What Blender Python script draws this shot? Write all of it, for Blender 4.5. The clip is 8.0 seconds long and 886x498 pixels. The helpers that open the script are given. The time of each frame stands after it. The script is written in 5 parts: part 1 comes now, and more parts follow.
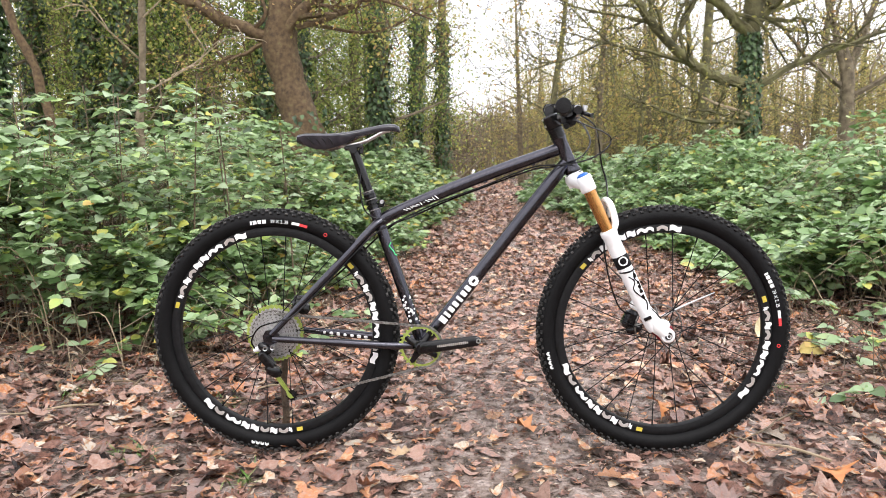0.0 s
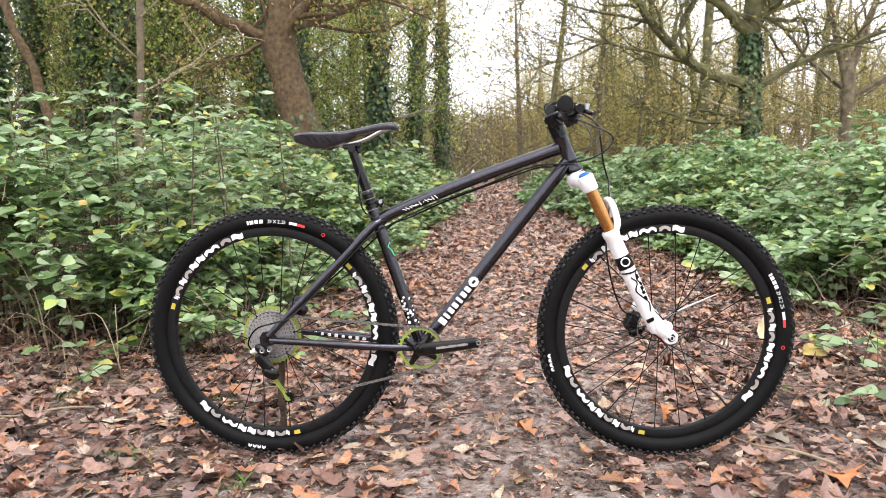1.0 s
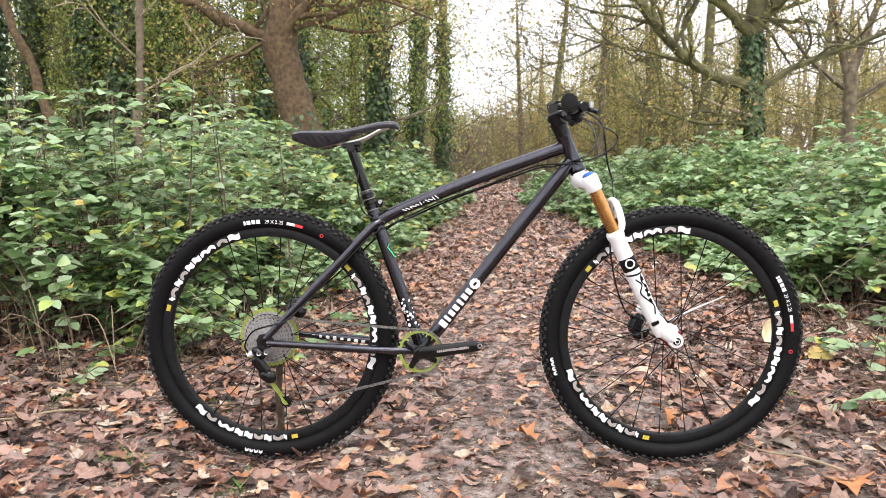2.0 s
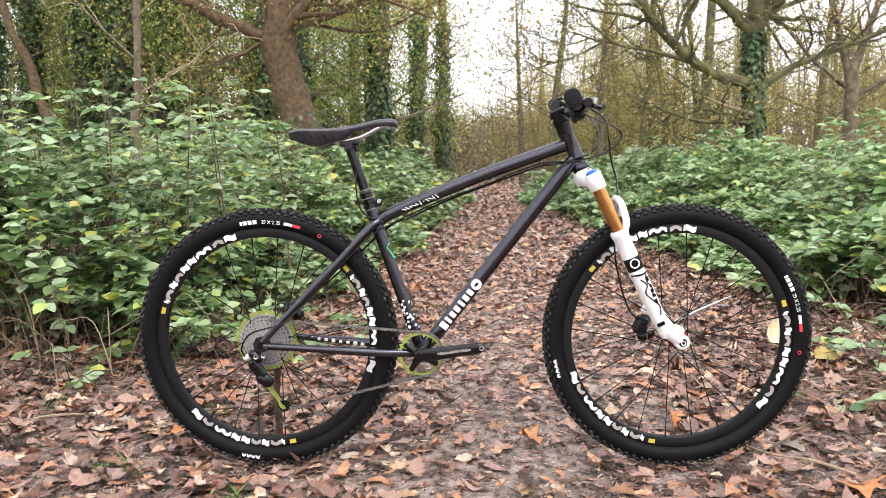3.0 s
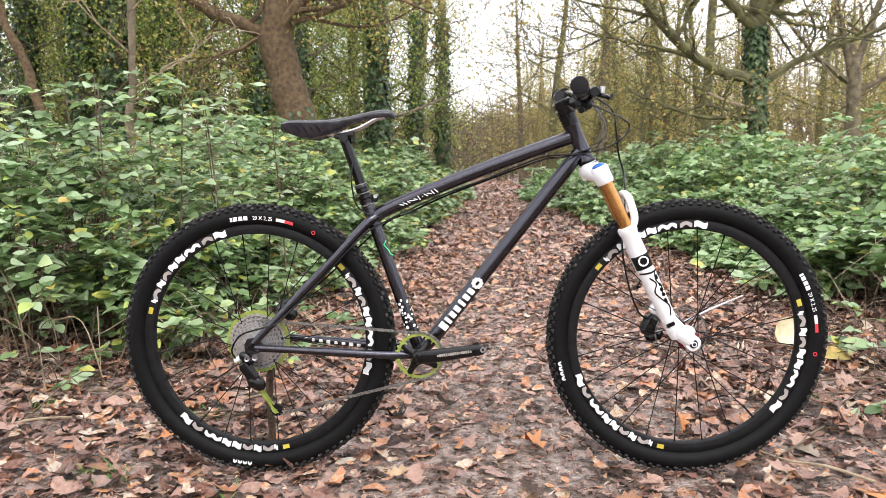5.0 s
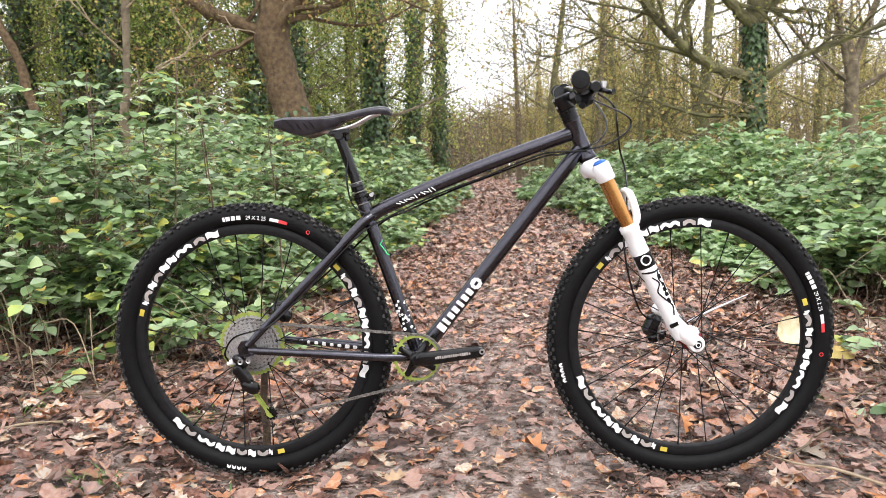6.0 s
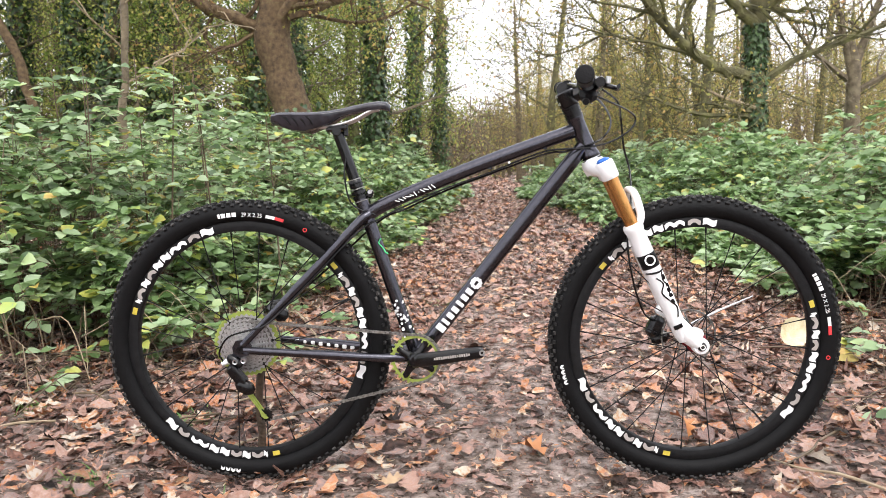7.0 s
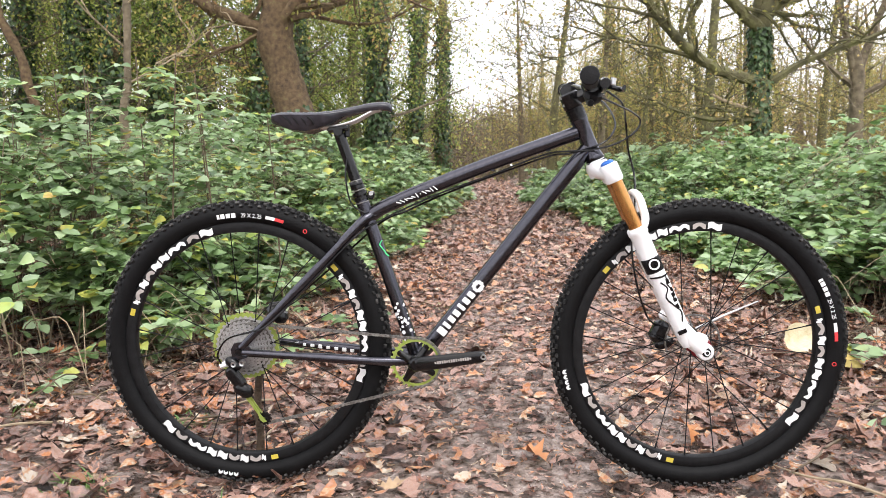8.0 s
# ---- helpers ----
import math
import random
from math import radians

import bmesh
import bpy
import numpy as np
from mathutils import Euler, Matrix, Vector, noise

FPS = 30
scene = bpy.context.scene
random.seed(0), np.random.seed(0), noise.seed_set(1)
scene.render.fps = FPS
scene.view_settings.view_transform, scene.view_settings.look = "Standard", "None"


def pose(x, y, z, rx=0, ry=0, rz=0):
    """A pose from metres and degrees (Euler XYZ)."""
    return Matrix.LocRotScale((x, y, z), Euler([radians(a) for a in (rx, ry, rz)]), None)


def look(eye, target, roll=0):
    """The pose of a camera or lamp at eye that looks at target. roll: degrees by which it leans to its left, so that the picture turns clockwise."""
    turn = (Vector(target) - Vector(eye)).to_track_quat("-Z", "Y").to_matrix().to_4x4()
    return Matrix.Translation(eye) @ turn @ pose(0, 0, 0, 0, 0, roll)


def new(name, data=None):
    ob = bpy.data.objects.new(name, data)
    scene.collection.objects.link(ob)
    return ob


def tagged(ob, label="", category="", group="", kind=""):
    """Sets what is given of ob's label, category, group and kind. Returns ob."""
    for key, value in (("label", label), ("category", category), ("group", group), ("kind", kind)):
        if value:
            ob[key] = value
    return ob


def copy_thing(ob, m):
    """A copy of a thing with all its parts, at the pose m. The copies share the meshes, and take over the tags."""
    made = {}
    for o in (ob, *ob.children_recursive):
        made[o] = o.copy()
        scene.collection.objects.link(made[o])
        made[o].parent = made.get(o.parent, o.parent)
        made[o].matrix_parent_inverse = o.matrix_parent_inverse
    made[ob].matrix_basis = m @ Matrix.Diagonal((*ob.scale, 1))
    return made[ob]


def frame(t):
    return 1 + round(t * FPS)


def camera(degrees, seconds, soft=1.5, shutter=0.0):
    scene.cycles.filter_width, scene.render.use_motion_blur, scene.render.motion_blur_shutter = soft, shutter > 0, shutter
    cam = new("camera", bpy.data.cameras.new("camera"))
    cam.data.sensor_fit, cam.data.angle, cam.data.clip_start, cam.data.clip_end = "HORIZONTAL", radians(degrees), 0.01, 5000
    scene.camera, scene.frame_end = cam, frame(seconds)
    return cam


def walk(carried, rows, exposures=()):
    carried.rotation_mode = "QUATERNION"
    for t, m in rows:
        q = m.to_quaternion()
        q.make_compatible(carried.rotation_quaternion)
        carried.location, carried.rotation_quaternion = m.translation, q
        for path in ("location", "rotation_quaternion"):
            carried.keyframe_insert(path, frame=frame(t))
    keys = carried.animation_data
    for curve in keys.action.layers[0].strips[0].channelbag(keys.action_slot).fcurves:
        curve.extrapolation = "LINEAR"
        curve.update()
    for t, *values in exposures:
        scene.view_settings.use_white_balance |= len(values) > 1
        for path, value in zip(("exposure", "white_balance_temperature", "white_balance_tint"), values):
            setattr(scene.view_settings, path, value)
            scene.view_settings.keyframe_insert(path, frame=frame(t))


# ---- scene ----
# ---- camera ----
cam = camera(62.0, 8.0, 0.75)
cam.data.dof.use_dof, cam.data.dof.focus_distance, cam.data.dof.aperture_fstop = True, 2.05, 7.0
walk(cam, [
    (t, pose(x, y, z, tilt, 0, turn) @ pose(0, 0, 0, 0, 0, lean))
    for t, x, y, z, tilt, turn, lean in (
        (0.0, 0.0059, -2.1604, 0.8586, 83.600, 2.030, -0.646),
        (0.5, 0.0054, -2.1475, 0.8571, 83.586, 2.004, -0.613),
        (1.0, 0.0048, -2.1297, 0.8551, 83.633, 1.995, -0.615),
        (1.5, 0.0041, -2.1092, 0.8528, 83.694, 2.046, -0.454),
        (3.0, 0.0018, -2.0439, 0.8455, 83.744, 2.093, -0.760),
        (3.5, 0.0010, -2.0208, 0.8428, 83.749, 2.115, -0.867),
        (4.0, 0.0003, -1.9995, 0.8405, 83.676, 2.151, -0.842),
        (4.5, -0.0005, -1.9779, 0.8380, 83.572, 2.122, -0.708),
        (6.0, -0.0028, -1.9114, 0.8305, 83.489, 1.893, -1.004),
        (6.5, -0.0035, -1.8908, 0.8282, 83.417, 1.810, -0.875),
        (7.0, -0.0041, -1.8722, 0.8261, 83.389, 1.864, -0.672),
        (7.5, -0.0045, -1.8618, 0.8249, 83.406, 1.908, -0.427),
        (8.0, -0.0049, -1.8506, 0.8237, 83.583, 1.988, -0.301))])

# ---- world and light: a white overcast sky ----
SUN_UP, SUN_ROUND = radians(48), radians(200)
world = bpy.data.worlds.new("world")
scene.world = world
world.use_nodes = True
wn = world.node_tree
background = wn.nodes["Background"]
sky = wn.nodes.new("ShaderNodeTexSky")
sky.sky_type, sky.sun_disc, sky.sun_elevation, sky.sun_rotation = "NISHITA", False, SUN_UP, SUN_ROUND
sky.dust_density, sky.air_density = 6.0, 1.0
cloud = wn.nodes.new("ShaderNodeMixRGB")
cloud.inputs[0].default_value = 0.88
cloud.inputs[2].default_value = (9.45, 9.45, 10.1, 1)
wn.links.new(sky.outputs[0], cloud.inputs[1])
wn.links.new(cloud.outputs[0], background.inputs[0])
background.inputs[1].default_value = 0.12
sun = new("sun", bpy.data.lights.new("sun", "SUN"))
sun.data.energy, sun.data.angle, sun.data.color = 0.9, radians(25), (1.0, 0.97, 0.92)
sun.matrix_world = look((6, -12, 16), (0, 0, 0))
scene.view_settings.exposure = 1.15


# ---- materials ----
def material(name, stops, scale=8.0, rough=0.6, metal=0.0, bump=0.0, island=False, detail=6.0, spread=0.25, coat=0.0, shine=0.5, thin=0.0):
    """A surface whose colour runs over stops by noise, and by island where each leaf differs."""
    m = bpy.data.materials.new(name)
    m.use_nodes = True
    n, l = m.node_tree.nodes, m.node_tree.links
    bsdf = n["Principled BSDF"]
    coords = n.new("ShaderNodeTexCoord")
    tex = n.new("ShaderNodeTexNoise")
    tex.inputs["Scale"].default_value, tex.inputs["Detail"].default_value = scale, detail
    l.new(coords.outputs["Object"], tex.inputs["Vector"])
    ramp = n.new("ShaderNodeValToRGB")
    while len(ramp.color_ramp.elements) < len(stops):
        ramp.color_ramp.elements.new(0.5)
    for e, (p, c) in zip(ramp.color_ramp.elements, stops):
        e.position, e.color = p, (*c, 1)
    if island:
        geo = n.new("ShaderNodeNewGeometry")
        info = n.new("ShaderNodeObjectInfo")
        add = n.new("ShaderNodeMath")
        l.new(geo.outputs["Random Per Island"], add.inputs[0])
        l.new(info.outputs["Random"], add.inputs[1])
        wrap = n.new("ShaderNodeMath")
        wrap.operation = "FRACT"
        l.new(add.outputs[0], wrap.inputs[0])
        shift = n.new("ShaderNodeMath")
        shift.operation = "MULTIPLY_ADD"
        l.new(tex.outputs["Fac"], shift.inputs[0])
        shift.inputs[1].default_value = spread
        l.new(wrap.outputs[0], shift.inputs[2])
        less = n.new("ShaderNodeMath")
        less.operation = "SUBTRACT"
        less.inputs[1].default_value = spread / 2
        l.new(shift.outputs[0], less.inputs[0])
        l.new(less.outputs[0], ramp.inputs[0])
    else:
        l.new(tex.outputs["Fac"], ramp.inputs[0])
    l.new(ramp.outputs[0], bsdf.inputs["Base Color"])
    bsdf.inputs["Roughness"].default_value, bsdf.inputs["Metallic"].default_value = rough, metal
    bsdf.inputs["Coat Weight"].default_value = coat
    bsdf.inputs["Coat Roughness"].default_value = 0.15
    bsdf.inputs["Specular IOR Level"].default_value = shine
    if thin:
        through_leaf = n.new("ShaderNodeBsdfTranslucent")
        l.new(ramp.outputs[0], through_leaf.inputs[0])
        mix = n.new("ShaderNodeMixShader")
        mix.inputs[0].default_value = thin
        l.new(bsdf.outputs[0], mix.inputs[1])
        l.new(through_leaf.outputs[0], mix.inputs[2])
        l.new(mix.outputs[0], n["Material Output"].inputs["Surface"])
    if bump:
        fine = n.new("ShaderNodeTexNoise")
        fine.inputs["Scale"].default_value, fine.inputs["Detail"].default_value = scale * 4, 8
        l.new(coords.outputs["Object"], fine.inputs["Vector"])
        b = n.new("ShaderNodeBump")
        b.inputs["Strength"].default_value, b.inputs["Distance"].default_value = bump, 0.02
        l.new(fine.outputs["Fac"], b.inputs["Height"])
        l.new(b.outputs[0], bsdf.inputs["Normal"])
    return m


MUD = material("mud", [(0.36, (0.060, 0.042, 0.032)), (0.47, (0.225, 0.168, 0.140)), (0.56, (0.31, 0.24, 0.206)), (0.68, (0.46, 0.38, 0.34))], 22, 0.24, bump=1.0)
LITTER = material("dead_leaf", [(0.0, (0.034, 0.020, 0.015)), (0.13, (0.12, 0.064, 0.046)), (0.28, (0.33, 0.16, 0.115)), (0.42, (0.29, 0.21, 0.19)), (0.56, (0.47, 0.275, 0.21)),
                                (0.72, (0.50, 0.33, 0.265)), (0.86, (0.56, 0.225, 0.09)), (0.95, (0.60, 0.42, 0.27)), (1.0, (0.64, 0.55, 0.44))], 70, 0.32, island=True, bump=0.7, spread=0.55)
WETLITTER = material("wet_dead_leaf", [(0.0, (0.022, 0.013, 0.010)), (0.10, (0.090, 0.046, 0.034)), (0.25, (0.27, 0.125, 0.085)), (0.40, (0.26, 0.185, 0.162)), (0.54, (0.44, 0.245, 0.18)),
                                      (0.70, (0.54, 0.375, 0.31)), (0.82, (0.58, 0.215, 0.08)), (0.92, (0.64, 0.44, 0.29)), (1.0, (0.72, 0.63, 0.53))], 70, 0.24, island=True, bump=0.8, spread=0.6)
BRAMBLE = material("bramble_leaf", [(0.0, (0.060, 0.110, 0.035)), (0.22, (0.155, 0.250, 0.090)), (0.50, (0.265, 0.385, 0.175)), (0.80, (0.42, 0.525, 0.335)),
                                    (0.92, (0.40, 0.53, 0.15)), (0.975, (0.54, 0.53, 0.12)), (1.0, (0.50, 0.34, 0.09))], 20, 0.32, island=True, spread=0.10, shine=0.6, thin=0.35)
# right bank's paler leaves; part of the extra lightness paints in open-sky light
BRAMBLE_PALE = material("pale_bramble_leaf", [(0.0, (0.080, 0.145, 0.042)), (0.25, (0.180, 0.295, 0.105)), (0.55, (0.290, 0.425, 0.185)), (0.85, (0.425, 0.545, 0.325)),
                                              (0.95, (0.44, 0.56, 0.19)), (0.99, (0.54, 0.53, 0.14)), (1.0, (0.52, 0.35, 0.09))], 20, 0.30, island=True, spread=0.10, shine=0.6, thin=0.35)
AUTUMN = material("autumn_leaf", [(0.0, (0.185, 0.195, 0.055)), (0.35, (0.34, 0.33, 0.09)), (0.65, (0.46, 0.40, 0.12)), (0.85, (0.48, 0.335, 0.115)), (1.0, (0.42, 0.235, 0.10))], 6, 0.6, island=True, thin=0.45)
GREENLEAF = material("late_green_leaf", [(0.0, (0.10, 0.155, 0.035)), (0.4, (0.215, 0.295, 0.062)), (0.75, (0.35, 0.39, 0.095)), (1.0, (0.49, 0.46, 0.13))], 6, 0.6, island=True, thin=0.45)
IVY = material("ivy_leaf", [(0.0, (0.018, 0.038, 0.012)), (0.5, (0.04, 0.078, 0.024)), (0.9, (0.075, 0.13, 0.045)), (1.0, (0.12, 0.18, 0.06))], 8, 0.45, island=True)
GRASS = material("grass_blade", [(0.0, (0.06, 0.13, 0.02)), (0.6, (0.11, 0.22, 0.04)), (1.0, (0.22, 0.27, 0.08))], 10, 0.5, island=True)
CANE = material("bramble_cane", [(0.35, (0.07, 0.055, 0.03)), (0.55, (0.13, 0.09, 0.055)), (0.7, (0.22, 0.16, 0.10))], 30, 0.6)
DRYCANE = material("dry_cane", [(0.35, (0.20, 0.15, 0.09)), (0.65, (0.38, 0.30, 0.20))], 30, 0.7)
BARK_RED = material("oak_bark", [(0.30, (0.050, 0.031, 0.016)), (0.47, (0.098, 0.061, 0.030)), (0.60, (0.135, 0.090, 0.044)), (0.75, (0.15, 0.13, 0.055))], 19, 0.85, bump=1.0)
BARK_GREEN = material("mossy_bark", [(0.3, (0.045, 0.042, 0.018)), (0.5, (0.11, 0.10, 0.045)), (0.7, (0.16, 0.155, 0.06))], 6, 0.85, bump=1.0)
BARK_GREY = material("grey_bark", [(0.3, (0.07, 0.055, 0.035)), (0.5, (0.14, 0.11, 0.07)), (0.7, (0.21, 0.17, 0.11))], 9, 0.85, bump=0.8)
RUBBER = material("tyre_rubber", [(0.3, (0.0025, 0.0025, 0.0028)), (0.7, (0.005, 0.005, 0.0055))], 40, 0.6, bump=0.1, shine=0.16)
TREAD = material("worn_tread", [(0.3, (0.008, 0.008, 0.008)), (0.5, (0.018, 0.0175, 0.017)), (0.70, (0.085, 0.082, 0.078))], 70, 0.7, bump=0.2, shine=0.2)
FRAME = material("charcoal_paint", [(0.3, (0.046, 0.046, 0.055)), (0.7, (0.078, 0.077, 0.092))], 160, 0.22, metal=0.95, coat=0.15)
BLACK = material("black_alloy", [(0.3, (0.0025, 0.0025, 0.003)), (0.7, (0.006, 0.006, 0.0065))], 50, 0.17, shine=0.36)
MATT = material("matt_black", [(0.3, (0.004, 0.004, 0.0045)), (0.7, (0.010, 0.010, 0.011))], 60, 0.55, bump=0.1, shine=0.2)
LEATHER = material("saddle_cover", [(0.3, (0.014, 0.014, 0.019)), (0.7, (0.034, 0.033, 0.042))], 40, 0.26, bump=0.08, shine=0.55)
WHITE = material("white_paint", [(0.3, (0.76, 0.76, 0.77)), (0.7, (0.82, 0.82, 0.83))], 20, 0.28, coat=0.4)
DECAL = material("white_decal", [(0.3, (0.72, 0.72, 0.72)), (0.7, (0.82, 0.82, 0.82))], 30, 0.5)
GREYDECAL = material("grey_decal", [(0.3, (0.30, 0.27, 0.25)), (0.7, (0.42, 0.38, 0.36))], 30, 0.5)
YELLOW = material("yellow_decal", [(0.3, (0.48, 0.38, 0.04)), (0.7, (0.60, 0.48, 0.07))], 30, 0.5)
REDDECAL = material("red_decal", [(0.3, (0.55, 0.03, 0.04)), (0.7, (0.68, 0.05, 0.05))], 30, 0.5)
GREENDECAL = material("green_decal", [(0.3, (0.05, 0.55, 0.18)), (0.7, (0.10, 0.70, 0.25))], 30, 0.5)
GOLD = material("bronze_stanchion", [(0.3, (0.42, 0.20, 0.06)), (0.7, (0.52, 0.27, 0.09))], 12, 0.22, metal=0.85)
GREENALLOY = material("green_anodised", [(0.3, (0.26, 0.34, 0.06)), (0.7, (0.38, 0.46, 0.12))], 40, 0.35, metal=0.45)
STEEL = material("bright_steel", [(0.3, (0.42, 0.42, 0.43)), (0.7, (0.62, 0.62, 0.63))], 60, 0.3, metal=0.9)
COG = material("cassette_steel", [(0.3, (0.34, 0.34, 0.345)), (0.7, (0.62, 0.615, 0.61))], 140, 0.34, metal=0.75)
CHAINSTEEL = material("chain_steel", [(0.3, (0.09, 0.085, 0.08)), (0.7, (0.36, 0.35, 0.33))], 160, 0.36, metal=0.7)
REDALLOY = material("red_anodised", [(0.3, (0.16, 0.01, 0.02)), (0.7, (0.26, 0.02, 0.03))], 30, 0.35, metal=0.5)
BLUEALLOY = material("blue_anodised", [(0.3, (0.03, 0.13, 0.50)), (0.7, (0.06, 0.20, 0.62))], 30, 0.3, metal=0.5)
STICK = material("stick_bark", [(0.3, (0.035, 0.022, 0.013)), (0.7, (0.10, 0.065, 0.038))], 40, 0.8, bump=0.6)
PALELEAF = material("pale_yellow_leaf", [(0.3, (0.50, 0.42, 0.24)), (0.7, (0.66, 0.60, 0.42))], 30, 0.6, bump=0.3)
YELLOWLEAF = material("yellow_leaf", [(0.3, (0.44, 0.32, 0.09)), (0.7, (0.56, 0.44, 0.16))], 25, 0.55)
TANLEAF = material("tan_leaf", [(0.3, (0.30, 0.19, 0.10)), (0.7, (0.46, 0.32, 0.19))], 35, 0.5)
ORANGELEAF = material("orange_leaf", [(0.3, (0.36, 0.11, 0.03)), (0.7, (0.52, 0.22, 0.07))], 25, 0.5)


# ---- mesh building ----
class Shape:
    """Vertices and faces of one mesh."""

    def __init__(self):
        self.v, self.f = [], []

    def add(self, verts, faces):
        k = len(self.v)
        self.v.extend(tuple(p) for p in verts)
        self.f.extend(tuple(k + i for i in face) for face in faces)
        return self

    def tube(self, path, radii, sides=12, caps=True, squash=1.0):
        path = [Vector(p) for p in path]
        if not isinstance(radii, (list, tuple)):
            radii = [radii] * len(path)
        k, n = len(self.v), len(path)
        side = None
        for i, p in enumerate(path):
            d = (path[min(i + 1, n - 1)] - path[max(i - 1, 0)]).normalized()
            if side is None:
                side = d.cross(Vector((0, 1, 0)) if abs(d.y) < 0.9 else Vector((1, 0, 0))).normalized()
            side = (side - d * side.dot(d)).normalized()
            up = d.cross(side)
            for j in range(sides):
                a = math.tau * j / sides
                self.v.append(tuple(p + (side * math.cos(a) + up * math.sin(a) * squash) * radii[i]))
        for i in range(n - 1):
            for j in range(sides):
                a, b = k + i * sides + j, k + i * sides + (j + 1) % sides
                self.f.append((a, b, b + sides, a + sides))
        if caps:
            self.f.append(tuple(k + j for j in reversed(range(sides))))
            self.f.append(tuple(k + (n - 1) * sides + j for j in range(sides)))
        return self

    def lathe(self, centre, profile, sides=48, closed=False):
        """Turns (radius, y) pairs about an axle along y."""
        k, n = len(self.v), len(profile)
        for i in range(sides):
            a = math.tau * i / sides
            for r, y in profile:
                self.v.append((centre[0] + r * math.cos(a), centre[1] + y, centre[2] + r * math.sin(a)))
        for i in range(sides):
            for j in range(n if closed else n - 1):
                a, b = k + i * n, k + (i + 1) % sides * n
                self.f.append((a + j, a + (j + 1) % n, b + (j + 1) % n, b + j))
        return self

    def block(self, m, size, bevel=0.15):
        """A box with chamfered edges at the pose m."""
        x, y, z = (s / 2 for s in size)
        c = min(x, y, z) * bevel * 2
        ring = [(-x + c, -y), (x - c, -y), (x, -y + c), (x, y - c), (x - c, y), (-x + c, y), (-x, y - c), (-x, -y + c)]
        rows = [(-z, 1 - c / max(x, y)), (-z + c, 1), (z - c, 1), (z, 1 - c / max(x, y))]
        verts = [m @ Vector((px * s, py * s, h)) for h, s in rows for px, py in ring]
        faces = [(i * 8 + j, i * 8 + (j + 1) % 8, i * 8 + 8 + (j + 1) % 8, i * 8 + 8 + j) for i in range(3) for j in range(8)]
        return self.add(verts, faces + [tuple(reversed(range(8))), tuple(range(24, 32))])

    def plate(self, outline, y0, y1):
        """A plate in the x-z plane between two values of y."""
        n = len(outline)
        verts = [(x, y0, z) for x, z in outline] + [(x, y1, z) for x, z in outline]
        return self.add(verts, [tuple(range(n)), tuple(reversed(range(n, 2 * n)))] + [(i, i + n, (i + 1) % n + n, (i + 1) % n) for i in range(n)])

    def arc(self, centre, r0, r1, a0, a1, y0, y1, steps=6, wave=0.0, bites=0):
        """A curved strip round an axle along y."""
        verts, faces = [], []
        for i in range(steps + 1):
            a = radians(a0 + (a1 - a0) * i / steps)
            w = wave * math.sin(math.pi * 2 * i / steps)
            hump = abs(math.sin(math.pi * bites * i / steps)) if bites else 1.0
            deep = r0 + (r1 - r0) * 0.42 * max(0.0, (hump - 0.55) / 0.45) if bites else r0
            far = r1 - (r1 - r0) * 0.35 * (1 - hump)
            for r, y in ((deep + w, y0), (far + w, y0), (far + w, y1), (deep + w, y1)):
                verts.append((centre[0] + r * math.cos(a), centre[1] + y, centre[2] + r * math.sin(a)))
        for i in range(steps):
            for j in range(4):
                faces.append((i * 4 + j, i * 4 + (j + 1) % 4, i * 4 + 4 + (j + 1) % 4, i * 4 + 4 + j))
        faces += [(3, 2, 1, 0), tuple(steps * 4 + j for j in range(4))]
        return self.add(verts, faces)


def mesh_from(name, shape, mat, smooth=True):
    me = bpy.data.meshes.new(name)
    me.from_pydata(shape.v, [], shape.f)
    if smooth:
        me.polygons.foreach_set("use_smooth", [True] * len(me.polygons))
        me.set_sharp_from_angle(angle=radians(40))
    me.materials.append(mat)
    return me


def part(name, shape, mat, parent, label="", smooth=True):
    ob = new(name, mesh_from(name, shape, mat, smooth))
    ob.parent = parent
    return tagged(ob, label)


def thing(name, label, category, group="", kind=""):
    return tagged(new(name), label, category, group, kind)


def bend(points, steps=6):
    """A smooth curve through points."""
    p = [Vector(q) for q in points]
    p = [2 * p[0] - p[1], *p, 2 * p[-1] - p[-2]]
    out = []
    for i in range(1, len(p) - 2):
        a, b, c, d = p[i - 1:i + 3]
        for k in range(steps):
            t = k / steps
            out.append(0.5 * (2 * b + (c - a) * t + (2 * a - 5 * b + 4 * c - d) * t * t + (3 * b - 3 * c + d - a) * t ** 3))
    return out + [p[-2]]


# ---- the ground: a woodland trail between two bramble banks ----
def trail_left(y):
    return np.interp(y, [-30, -1, 0.7, 2.1, 4.6, 8.4, 17.5, 30, 60], [-1.7, -1.6, -1.35, -1.0, -0.78, -0.45, 0.02, 0.5, 1.0])


def trail_right(y):
    return np.interp(y, [-30, -1, 1.5, 3.8, 9, 14, 21, 30, 60], [2.0, 1.95, 1.9, 1.95, 1.75, 1.55, 1.3, 1.4, 1.9])


def lie(x, y):
    """Height of the ground."""
    bank = max(0.0, min(1.0, max(trail_left(y) - x, x - trail_right(y)) / 1.2))
    near = 1.0 / (1.0 + 0.02 * (x * x + y * y))
    bumps = 0.020 * noise.noise((x * 1.7, y * 1.7, 3.1)) + 0.010 * noise.noise((x * 6, y * 6, 7.7)) * near + 0.006 * noise.noise((x * 15, y * 15, 2.2)) * near
    return bumps - 0.008 + bank * bank * (0.16 + 0.10 * noise.noise((x * 0.5, y * 0.5, 1.0)))


